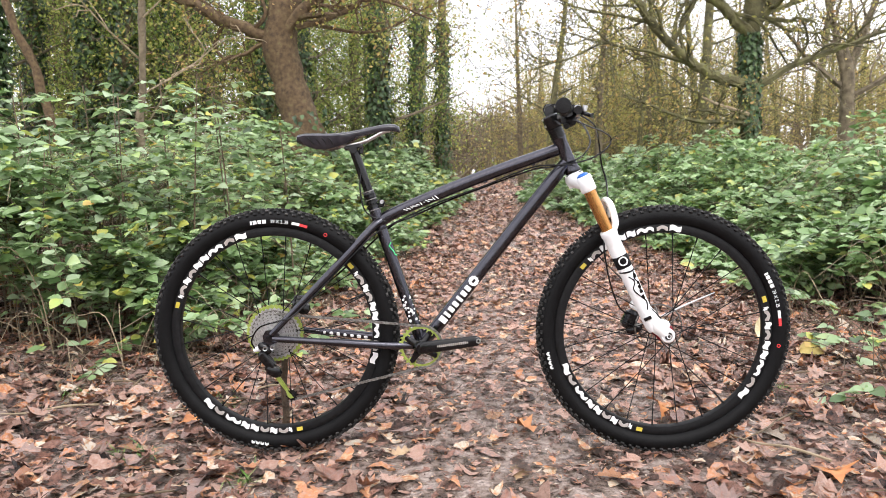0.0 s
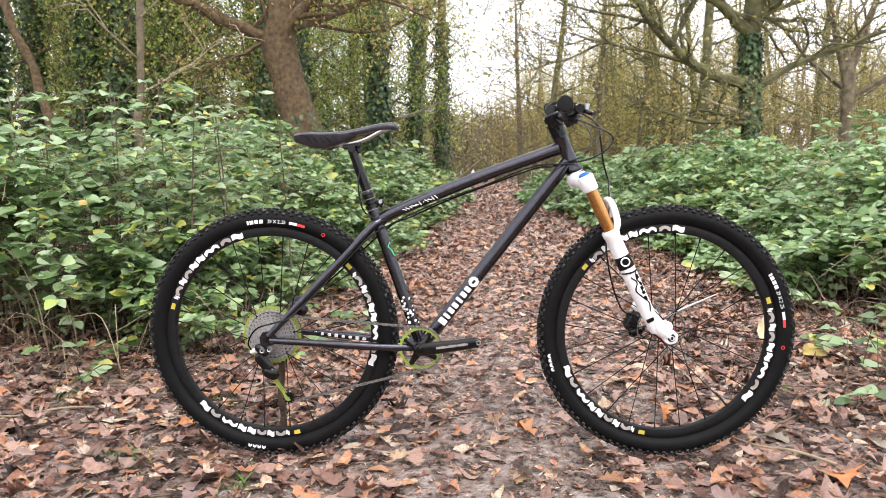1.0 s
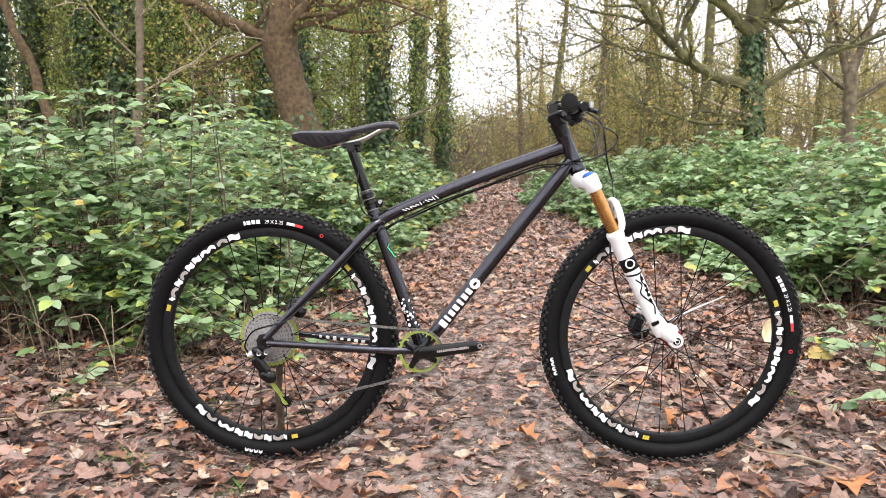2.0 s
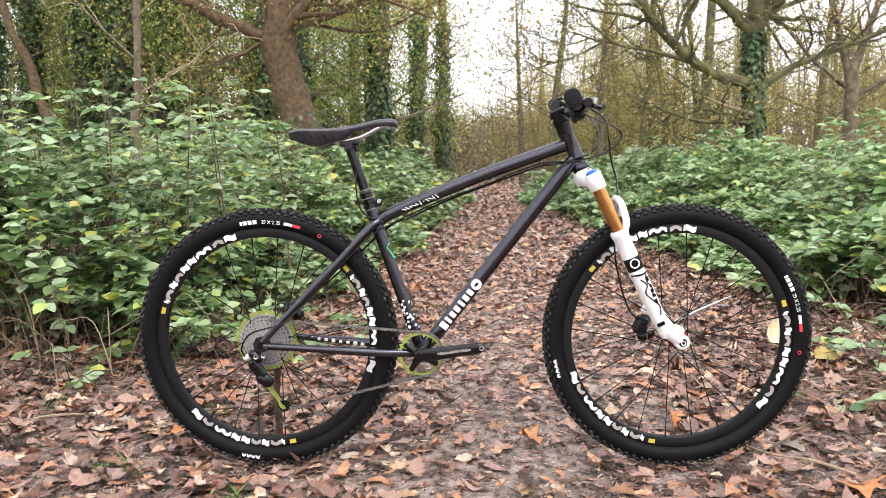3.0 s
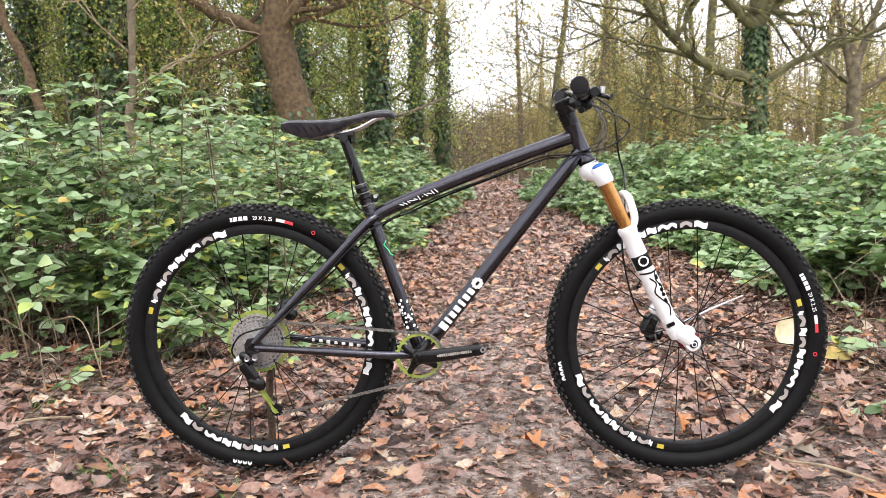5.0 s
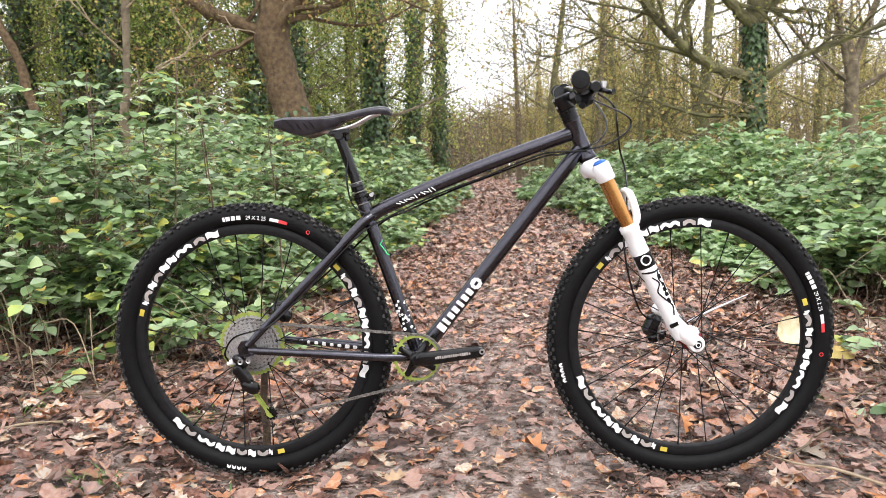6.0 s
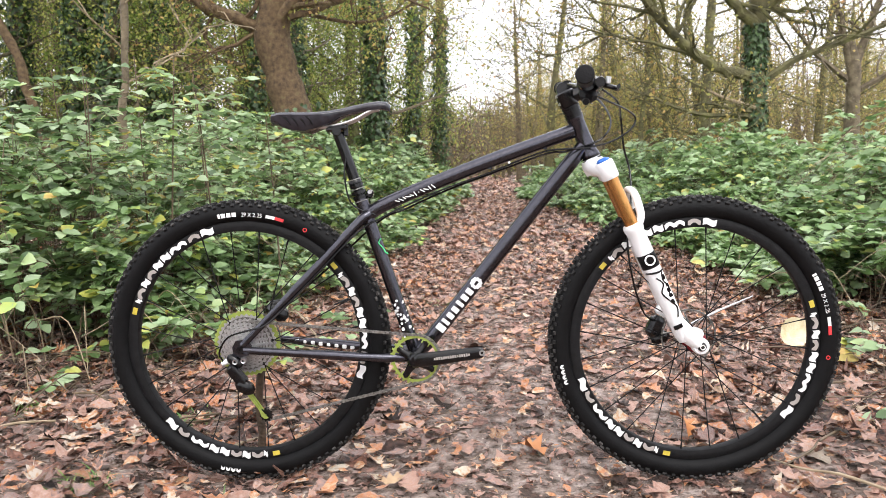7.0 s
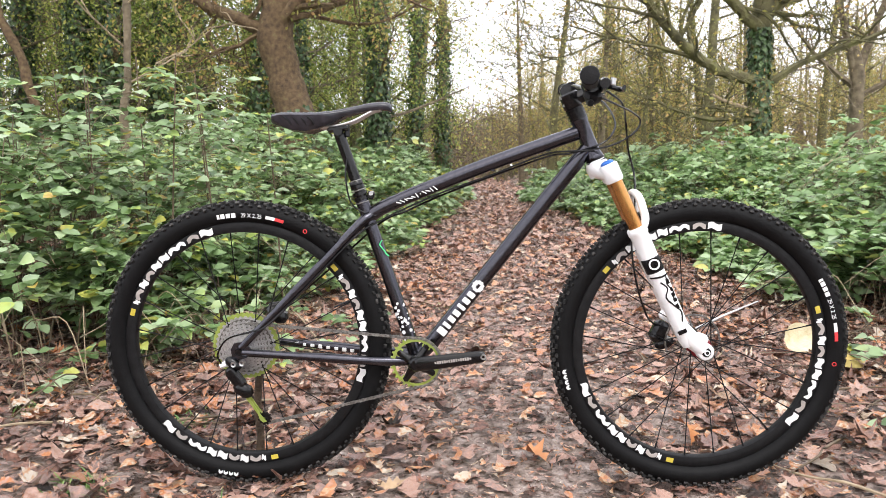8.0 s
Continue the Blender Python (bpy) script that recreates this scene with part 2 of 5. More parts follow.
def ruled(span, fine, reach, count):
    side = np.geomspace(fine, reach, count)
    mid = np.arange(span[0], span[1] + 1e-6, fine)
    return np.concatenate([(span[0] - side)[::-1], mid, span[1] + side])


xs, ys = ruled((-3.2, 3.6), 0.06, 400, 36), ruled((-1.6, 6.0), 0.06, 400, 36)
s = Shape()
s.v = [(float(x), float(y), lie(float(x), float(y))) for y in ys for x in xs]
w = len(xs)
s.f = [(j * w + i, j * w + i + 1, (j + 1) * w + i + 1, (j + 1) * w + i) for j in range(len(ys) - 1) for i in range(w - 1)]
ground = tagged(new("ground", mesh_from("ground", s, MUD)), "damp dark brown woodland earth under fallen leaves", "ground", kind="structure")


# ---- leaves ----
def leaf_cloud(name, flat, faces, place, along, face_up, size, mat, curl=0.0, seed=1):
    """One mesh of many leaves: a flat outline laid at each place along a direction, with its upper side to face_up."""
    rng = np.random.default_rng(seed)
    place, along, face_up, size = (np.asarray(q, dtype=float) for q in (place, along, face_up, size))
    n, k = len(place), len(flat)
    along /= np.linalg.norm(along, axis=1, keepdims=True) + 1e-9
    cross = np.cross(face_up, along)
    cross /= np.linalg.norm(cross, axis=1, keepdims=True) + 1e-9
    up = np.cross(along, cross)
    flat = np.asarray(flat, dtype=float)
    local = np.repeat(flat[None], n, 0)
    if curl:
        c = rng.normal(0, curl, (n, 3))
        x, y = flat[:, 0] - 0.5, flat[:, 1]
        local[:, :, 2] += c[:, :1] * (x * x)[None] + np.abs(c[:, 1:2]) * 1.6 * (y * y)[None] + c[:, 2:] * (x * y)[None]
    verts = place[:, None] + size[:, None, None] * (local[:, :, :1] * along[:, None] + local[:, :, 1:2] * cross[:, None] + local[:, :, 2:] * up[:, None])
    faces = np.asarray(faces)
    loops = (faces[None] + (np.arange(n) * k)[:, None, None]).reshape(-1)
    me = bpy.data.meshes.new(name)
    me.vertices.add(n * k)
    me.vertices.foreach_set("co", verts.reshape(-1))
    me.loops.add(len(loops))
    me.loops.foreach_set("vertex_index", loops.astype(np.int32))
    count = n * len(faces)
    me.polygons.add(count)
    me.polygons.foreach_set("loop_start", (np.arange(count) * 3).astype(np.int32))
    me.polygons.foreach_set("use_smooth", np.ones(count, dtype=bool))
    me.update(calc_edges=True)
    me.materials.append(mat)
    return me


def blade(half, droop=0.0, fold=0.0):
    """A leaf outline from half-widths along its midrib, with its triangles."""
    flat, tri = [], []
    for x, h in half:
        for sy in (-1, 0, 1):
            flat.append((x, sy * h, -droop * x * x + fold * abs(sy) * h))
    for i in range(len(half) - 1):
        for j in (0, 1):
            a, b = i * 3 + j, i * 3 + j + 3
            tri += [(a, b, a + 1), (a + 1, b, b + 1)]
    return flat, tri


OAK = blade([(0, 0.012), (0.10, 0.015), (0.20, 0.15), (0.28, 0.10), (0.42, 0.30), (0.50, 0.17), (0.66, 0.33), (0.74, 0.18), (0.90, 0.20), (1.0, 0.03)])
MAPLE = blade([(-0.15, 0.008), (0.0, 0.02), (0.06, 0.34), (0.20, 0.22), (0.34, 0.55), (0.46, 0.24), (0.60, 0.36), (0.70, 0.14), (1.0, 0.01)])
ROUND = blade([(0, 0.02), (0.08, 0.20), (0.22, 0.35), (0.42, 0.42), (0.62, 0.38), (0.80, 0.26), (0.93, 0.12), (1.0, 0.01)])


def ragged(seed, wide=0.30, lobes=0.5, stations=9):
    """An uneven, torn leaf outline."""
    rnd = random.Random(seed)
    flat, tri = [], []
    for i in range(stations):
        x = i / (stations - 1)
        body = wide * math.sin(math.pi * min(1, x * 0.92 + 0.06)) ** 0.8
        drift = 0.05 * math.sin(x * 4 + seed)
        for sy in (-1, 0, 1):
            h = body * (1 - lobes * rnd.random()) if 0 < i < stations - 1 else 0.015
            flat.append((x + rnd.uniform(-0.04, 0.04) * abs(sy), sy * h + drift, 0.03 * rnd.uniform(-1, 1)))
    for i in range(stations - 1):
        for j in (0, 1):
            a, b = i * 3 + j, i * 3 + j + 3
            tri += [(a, b, a + 1), (a + 1, b, b + 1)]
    return flat, tri


OVAL = blade([(0, 0.02), (0.2, 0.22), (0.5, 0.30), (0.8, 0.18), (1.0, 0.01)])
LEAFLET = blade([(0, 0.02), (0.14, 0.24), (0.38, 0.37), (0.66, 0.30), (0.88, 0.13), (1.0, 0.01)], 0.13, 0.12)
SMALL = ([(0, 0, 0), (0.5, -0.3, 0.05), (1, 0, -0.05), (0.5, 0.3, 0.05)], [(0, 1, 2), (0, 2, 3)])

litter = thing("leaf_litter", "thick carpet of brown and orange fallen oak and maple leaves", "fallen leaves", kind="stuff")


def strew(name, count, region, size, outline, seed, mat, curl=0.5, lift=0.012, keep=None):
    rng = np.random.default_rng(seed)
    place, along, up, big = [], [], [], []
    while len(place) < count:
        x, y = rng.uniform(region[0], region[1]), rng.uniform(region[2], region[3])
        if keep and rng.random() > keep(x, y):
            continue
        a = rng.uniform(0, math.tau)
        z = lie(x, y) + abs(rng.normal(0, lift)) + 0.003
        place.append((x, y, z))
        along.append((math.cos(a), math.sin(a), rng.normal(0, 0.10)))
        t = rng.normal(0, 0.24, 2)
        up.append((t[0], t[1], 1))
        big.append(rng.uniform(*size))
    ob = new(name, leaf_cloud(name, *outline, place, along, up, big, mat, curl, seed))
    ob.parent = litter
    return ob


def off_track(x, y):
    """The middle of the trail is trodden and holds fewer leaves."""
    mid = 0.5 * (trail_left(y) + trail_right(y)) - 0.10
    k = abs(x - mid) / 0.52
    patch = 0.5 + 0.9 * noise.noise((x * 1.4, y * 1.4, 5.0))
    least = float(np.interp(y, [-0.4, 0.6, 2.0, 3.5], [0.16, 0.26, 0.5, 0.8]))
    return min(1.0, max(least, k * k * 0.8 + 0.22 * patch))


def on_verge(x, y):
    """The damp edges of the trail, under the banks."""
    mid = 0.5 * (trail_left(y) + trail_right(y)) - 0.10
    return min(1.0, max(0.0, (abs(x - mid) - 0.48) / 0.35))


def trodden(x, y):
    return off_track(x, y) * (1.0 - 0.8 * on_verge(x, y))


def on_trail(x, y):
    return 1.0 if trail_left(y) - 0.5 < x < trail_right(y) + 0.5 else 0.12


NEAR = (-3.2, 3.4, -1.2, 5.0)
for k in range(5):
    strew("leaf_carpet", 1000, NEAR, (0.04, 0.095), ragged(k, 0.24 + 0.04 * k, 0.6), 60 + k, LITTER, 0.7, 0.014, trodden)
    strew("wet_leaf_carpet", 2200, NEAR, (0.035, 0.092), ragged(k + 30, 0.24 + 0.04 * k, 0.6), 80 + k, WETLITTER, 0.75, 0.017, on_verge)
strew("leaf_carpet", 1000, NEAR, (0.05, 0.10), OAK, 11, LITTER, 0.7, 0.014, trodden)
strew("wet_leaf_carpet", 2100, NEAR, (0.045, 0.10), OAK, 31, WETLITTER, 0.75, 0.018, on_verge)
strew("leaf_carpet", 260, NEAR, (0.045, 0.085), MAPLE, 12, LITTER, 0.8, 0.014, trodden)
strew("wet_leaf_carpet", 520, NEAR, (0.05, 0.10), MAPLE, 32, WETLITTER, 1.0, 0.026, on_verge)
strew("leaf_carpet", 2200, NEAR, (0.02, 0.06), OVAL, 13, LITTER, 0.6, 0.010, trodden)
strew("wet_leaf_carpet", 4600, NEAR, (0.03, 0.07), OVAL, 33, WETLITTER, 0.8, 0.018, on_verge)
strew("leaf_scraps", 15000, (-1.7, 2.2, -0.7, 4.0), (0.010, 0.038), ragged(9, 0.3, 0.7, 5), 14, LITTER, 0.7, 0.004)
strew("leaf_scraps", 20000, (-1.9, 2.2, -0.7, 3.0), (0.008, 0.034), ragged(10, 0.2, 0.7, 5), 34, WETLITTER, 0.7, 0.004)
strew("leaf_carpet", 7000, (-3.0, 4.5, 5.0, 16), (0.07, 0.14), OAK, 15, LITTER, 0.7, 0.016, on_trail)
strew("leaf_carpet", 5200, (-4.0, 6.0, 16, 45), (0.10, 0.20), OVAL, 16, LITTER, 0.6, 0.02, on_trail)

strew("wet_leaf_carpet", 15000, (-8, 8, -9, -1.2), (0.07, 0.15), ragged(5, stations=5), 17, WETLITTER, 0.8, 0.016)
strew("wet_leaf_carpet", 7500, (-8, 8, -1.2, 5.0), (0.07, 0.15), ragged(6, stations=5), 18, WETLITTER, 0.8, 0.016, lambda x, y: 1.0 if x < -3.0 or x > 3.2 else 0.0)

# the leaves that lie nearest and can be told apart
rng = random.Random(21)
kinds = []
for i in range(9):
    outline = (OAK, ragged(21, 0.36, 0.6), MAPLE, ragged(22, 0.30, 0.5), ragged(23, 0.4, 0.7))[i % 5]
    kinds.append(leaf_cloud("leaf", *outline, [(0, 0, 0)], [(1, 0, 0)], [(0, 0, 1)], [1.0], WETLITTER if i % 3 else LITTER, 0.9, 40 + i))
for i in range(150):
    x, y = rng.uniform(-1.7, 2.0), rng.uniform(-0.55, 0.9)
    if abs(x - 0.05) < 0.6 and rng.random() < 0.75:
        continue
    ob = new("leaf", kinds[i % 9])
    ob.parent = litter
    ob.matrix_basis = pose(x, y, lie(x, y) + rng.uniform(0.012, 0.026), rng.uniform(-9, 9), rng.uniform(-9, 9), rng.uniform(0, 360)) @ Matrix.Scale(rng.uniform(0.06, 0.105), 4)


def fallen(label, outline, mat, x, y, size, turn, tilt=8, lift=0.03, seed=1):
    me = leaf_cloud("fallen_leaf", *outline, [(0, 0, 0)], [(1, 0, 0)], [(0, 0, 1)], [size], mat, 0.5, seed)
    ob = tagged(new("fallen_leaf", me), label, "leaf", "bright fallen leaves")
    ob.matrix_basis = pose(x, y, lie(x, y) + lift, tilt, -tilt / 2, turn)


fallen("large pale cream leaf lying upright against the litter", ROUND, PALELEAF, 1.36, 1.33, 0.165, 20, 58, 0.035, 3)
fallen("yellow oval leaf lying on the brown litter", ROUND, YELLOWLEAF, 1.46, 1.06, 0.12, 10, 25, 0.04, 4)
fallen("orange maple leaf on the muddy trail", MAPLE, ORANGELEAF, 0.21, 0.13, 0.11, 150, 10, 0.02, 5)
fallen("tan leaf lying flat on the muddy trail", OAK, TANLEAF, -0.24, -0.04, 0.09, 20, 6, 0.015, 6)
fallen("tan oak leaf on the trail", OAK, TANLEAF, 0.13, -0.22, 0.10, 75, 6, 0.015, 7)
fallen("curled orange leaf behind the front wheel", OAK, ORANGELEAF, 0.66, 0.24, 0.12, 100, 40, 0.04, 8)
fallen("orange oak leaf at the trail's edge", OAK, ORANGELEAF, -0.98, 0.22, 0.14, 30, 14, 0.03, 9)
fallen("orange maple leaf at the trail's edge", MAPLE, ORANGELEAF, 1.02, -0.15, 0.12, 250, 12, 0.03, 10)

# twigs on the litter
for i in range(26):
    x, y = rng.choice((rng.uniform(-1.9, -0.5), rng.uniform(0.7, 2.1))), rng.uniform(-0.5, 1.6)
    a, ln = rng.uniform(0, math.tau), rng.uniform(0.12, 0.42)
    pts = [(x + math.cos(a) * ln * k + rng.uniform(-0.015, 0.015), y + math.sin(a) * ln * k + rng.uniform(-0.015, 0.015), lie(x, y) + 0.02 + rng.uniform(0, 0.02)) for k in (0, 0.35, 0.7, 1)]
    tagged(new("twig", mesh_from("twig", Shape().tube(bend(pts, 3), [0.0045] * 4 + [0.0035] * 4 + [0.002] * 2, 6), DRYCANE if i % 3 == 0 else CANE)), "thin dry brown twig on the leaf litter", "twig", "fallen twigs")

# tufts of grass
for x, y, many in ((-1.02, -0.06, 60), (-0.90, 0.42, 45), (-0.62, -0.22, 30), (1.26, -0.14, 60), (1.16, 0.60, 40), (-1.5, 0.55, 60), (-0.7, 3.6, 80), (-0.2, 2.4, 40)):
    place, along, up, size = [], [], [], []
    for i in range(many):
        a = rng.uniform(0, math.tau)
        px, py = x + rng.gauss(0, 0.035), y + rng.gauss(0, 0.035)
        place.append((px, py, lie(px, py)))
        along.append((math.cos(a) * 0.8, math.sin(a) * 0.8, rng.uniform(0.5, 1.4)))
        up.append((-math.cos(a), -math.sin(a), 1))
        size.append(rng.uniform(0.03, 0.07))
    me = leaf_cloud("grass_tuft", *blade([(0, 0.03), (0.4, 0.035), (0.75, 0.025), (1, 0.003)], 0.35), place, along, up, size, GRASS, 0.0, 5)
    tagged(new("grass_tuft", me), "small bright green tuft of grass", "grass", "grass tufts", "stuff")
# ---- the bicycle ----
bike = thing("mountain_bike", "charcoal hardtail mountain bike with white fork standing on leaves", "bicycle")
REAR, FRONT = Vector((-0.574, 0, 0.370)), Vector((0.574, 0, 0.370))
TYRE_R, TYRE_S = 0.3395, 0.0262


def glyph(text):
    """The outline of one printed character as vertices and faces, one unit high."""
    curve = bpy.data.curves.new("glyph", "FONT")
    curve.body, curve.align_x, curve.resolution_u = text, "CENTER", 2
    ob = bpy.data.objects.new("glyph", curve)
    scene.collection.objects.link(ob)
    me = bpy.data.meshes.new_from_object(ob.evaluated_get(bpy.context.evaluated_depsgraph_get()))
    found = [tuple(v.co) for v in me.vertices], [tuple(q.vertices) for q in me.polygons]
    bpy.data.objects.remove(ob)
    bpy.data.curves.remove(curve)
    bpy.data.meshes.remove(me)
    return found


def sidewall_print(parent, c, size_from, size_to, maker, radius=0.334):
    """The tyre's size in white figures, read clockwise, after a plain bar for the maker's word."""
    y = -math.sqrt(TYRE_S ** 2 - (radius - TYRE_R) ** 2) - 0.0006
    s = Shape()
    text = "29 X 2.25"
    for i, ch in enumerate(text):
        if ch == " ":
            continue
        a = radians(size_from + (size_to - size_from) * i / (len(text) - 1))
        verts, faces = glyph(ch)
        out, along = Vector((math.cos(a), 0, math.sin(a))), Vector((math.sin(a), 0, -math.cos(a)))
        s.add([Vector((c[0], y, c[2])) + out * (radius + (v[1] - 0.35) * 0.0145) + along * v[0] * 0.0145 for v in verts], faces)
    part("tyre_size_print", s, DECAL, parent, "white tyre size lettering", smooth=False)
    a = maker
    for w in (1.2, 2.2, 2.1, 2.2):
        part("tyre_maker_mark", Shape().arc(c, radius - 0.0055, radius + 0.0055, a, a - w * 0.85, y, y + 0.001, 3), DECAL, parent, "plain white bar", smooth=False)
        a -= w + 0.25
    a = size_to - 2.2
    part("tyre_maker_mark", Shape().arc(c, radius - 0.004, radius + 0.004, a, a - 4, y, y + 0.001, 4), DECAL, parent, "plain white bar", smooth=False)
    s = Shape().arc(c, radius - 0.004, radius + 0.004, a - 4, a - 8, y, y + 0.001, 4)
    part("red_mark", s, REDDECAL, parent, "red bar", smooth=False)
    b = radians(a - 18)
    p = c + Vector((math.cos(b) * radius, 0, math.sin(b) * radius))
    s = Shape().lathe((p[0], 0, p[2]), [(0.0035, y), (0.0055, y), (0.0055, y + 0.001), (0.0035, y + 0.001)], 16, True)
    part("ring_mark", s, REDDECAL, parent, "small red ring", smooth=False)


def make_wheel(name, c, yellows, size_from, size_to, maker, second, steer):
    wheel = new(name)
    wheel.parent = bike
    tagged(wheel, "black twenty-nine inch wheel with knobbly tyre and white decals")
    ring = [(TYRE_R + TYRE_S * math.cos(b), TYRE_S * math.sin(b)) for b in (math.tau * j / 20 for j in range(20))]
    part("tyre", Shape().lathe(c, ring, 128, True), RUBBER, wheel, "black knobbly mountain bike tyre")
    s = Shape()
    rnd = random.Random(5)
    for k in range(96):
        a = math.tau * k / 96
        for lane, (b, w, lift) in enumerate(((-51, 0.0065, 0.0036), (-31, 0.0075, 0.0042), (-9, 0.0085, 0.0042), (12, 0.0085, 0.0042), (33, 0.0075, 0.0042), (51, 0.0065, 0.0036))):
            b = radians(b)
            aa = a + (0.5 if lane % 2 else 0) * math.tau / 96
            r = TYRE_R + (TYRE_S + lift * 0.3) * math.cos(b)
            y = (TYRE_S + lift * 0.3) * math.sin(b)
            x_ax = Vector((math.cos(aa) * math.cos(b), math.sin(b), math.sin(aa) * math.cos(b)))
            z_ax = Vector((-math.sin(aa), 0, math.cos(aa)))
            y_ax = z_ax.cross(x_ax)
            m = Matrix((x_ax, y_ax, z_ax)).transposed().to_4x4()
            m.translation = c + Vector((r * math.cos(aa), y, r * math.sin(aa)))
            s.block(m, (lift * 2.2, w, 0.0095 + rnd.uniform(-0.002, 0.002)), 0.12)
    tagged(part("tread", s, TREAD, wheel, "grey-black dusty rubber knobs", smooth=False), kind="stuff")
    prof = [(0.290, -0.008), (0.292, -0.0115), (0.300, -0.0135), (0.314, -0.0135), (0.317, -0.011), (0.317, 0.011), (0.314, 0.0135), (0.300, 0.0135), (0.292, 0.0115), (0.290, 0.008)]
    part("rim", Shape().lathe(c, prof, 128, True), MATT, wheel, "black alloy rim")
    for yel in yellows:
        part("yellow_rim_mark", Shape().arc(c, 0.299, 0.3105, yel + 1.6, yel - 1.8, -0.0146, -0.0132, 4), YELLOW, wheel, "small yellow rim mark", smooth=False)
        a = yel - 4.5
        for kind, w, bites in (("w", 2.2, 0), ("g", 6.5, 1), ("w", 4.6, 0), ("g", 6.0, 1), ("w", 5.5, 0), ("w", 5.5, 0), ("w", 11.0, 2), ("g", 7.0, 1), ("w", 7.5, 0)):
            sh = Shape().arc(c, 0.2962, 0.3085 if w < 4 else 0.3120, a, a - w * 0.86, -0.0146, -0.0132, 14, 0.0 if bites else 0.0028, bites)
            part("rim_decal", sh, DECAL if kind == "w" else GREYDECAL, wheel, "white wavy rim graphic" if kind == "w" else "grey wavy rim graphic", smooth=False)
            a -= w
    sidewall_print(wheel, c, size_from, size_to, maker)
    s = Shape()
    for i in range(4):
        a = second - i * 2.3 if second > 200 else second + i * 2.3
        s.arc(c, 0.3385, 0.3485, a, a + 1.8, -0.0275, -0.0255, 6, 0, 1)
    part("second_maker_mark", s, DECAL, wheel, "plain white bars", smooth=False)
    flange = 0.026
    hub = Shape().lathe(c, [(0.001, -0.052), (0.011, -0.052), (0.012, -0.036), (0.024, -0.033), (0.027, -0.03), (0.024, -0.026), (0.014, -0.022), (0.0125, 0), (0.014, 0.022),
                            (0.024, 0.026), (0.027, 0.03), (0.024, 0.033), (0.012, 0.036), (0.011, 0.05), (0.001, 0.05)], 32)
    part("hub", hub, REDALLOY if c.x > 0 else BLACK, wheel, "dark red anodised hub" if c.x > 0 else "black hub")
    disc = Shape().lathe(c, [(0.0715, 0.0394), (0.0720, 0.040), (0.0715, 0.0406), (0.0675, 0.0406), (0.0675, 0.0394)], 64, True)
    for k in range(5):
        a = math.tau * k / 5
        disc.tube([c + Vector((0.02 * math.cos(a), 0.04, 0.02 * math.sin(a))), c + Vector((0.066 * math.cos(a + 0.5), 0.04, 0.066 * math.sin(a + 0.5)))], [0.003, 0.002], 5)
    part("brake_disc", disc, CHAINSTEEL, wheel, "thin dark steel brake disc")
    for k in range(24):
        a = math.tau * (k + 0.5) / 24 + (0.05 if c.x > 0 else 0.0)
        side = -1 if k % 2 else 1
        twist = 1.15 if (k // 2) % 2 else -1.15
        p0 = c + Vector((flange * math.cos(a + twist), side * 0.03, flange * math.sin(a + twist)))
        p1 = c + Vector((0.291 * math.cos(a), side * 0.003, 0.291 * math.sin(a)))
        part("spoke", Shape().tube([p0, p0.lerp(p1, 0.94), p0.lerp(p1, 0.945), p1], [0.0014, 0.0014, 0.0022, 0.0022], 6), MATT, wheel)
    p = math.radians(second + 120)
    part("valve", Shape().tube([c + Vector((0.287 * math.cos(p), 0, 0.287 * math.sin(p))), c + Vector((0.245 * math.cos(p), 0, 0.245 * math.sin(p)))], [0.003, 0.0022], 8), BLACK, wheel)
    return wheel


make_wheel("rear_wheel", REAR, (164, 41, -78), 89.5, 81.5, 100.5, 263, 0)
make_wheel("front_wheel", FRONT, (140.5, 18, -102), 21.0, 13.0, 31.0, 190, 0)

# frame
BB = Vector((-0.137, 0, 0.333))
part("top_tube", Shape().tube(bend([(-0.262, 0, 0.694), (-0.20, 0, 0.730), (0.03, 0, 0.822), (0.264, 0, 0.903)], 6), 0.0178, 24), FRAME, bike, "charcoal steel top tube")
part("down_tube", Shape().tube([BB + Vector((0.01, 0, 0.014)), (-0.098, 0, 0.376), (0.26, 0, 0.829), (0.289, 0, 0.866)], [0.019, 0.0195, 0.0195, 0.018], 24), FRAME, bike, "charcoal steel down tube")
part("seat_tube", Shape().tube([BB, (-0.186, 0, 0.480), (-0.274, 0, 0.744)], [0.0172, 0.0168, 0.0168], 24), FRAME, bike, "charcoal steel seat tube with white dot graphics")
HEAD = Vector((0.398, 0, -0.917))
part("head_tube", Shape().tube([Vector((0.267, 0, 0.936)) + HEAD * d for d in (0, 0.004, 0.008, 0.05, 0.094, 0.098, 0.103)], [0.0225, 0.0225, 0.0205, 0.0195, 0.0205, 0.0225, 0.0225], 28), FRAME, bike, "charcoal head tube")
s = Shape()
for d in (0.106, 0.113, 0.120):
    s.tube([Vector((0.267, 0, 0.936)) + HEAD * (d - 0.0028), Vector((0.267, 0, 0.936)) + HEAD * (d - 0.002), Vector((0.267, 0, 0.936)) + HEAD * (d + 0.002), Vector((0.267, 0, 0.936)) + HEAD * (d + 0.0028)], [0.021, 0.024, 0.024, 0.021], 28)
part("lower_headset_cup", s, BLACK, bike, "black headset rings")
s = Shape()
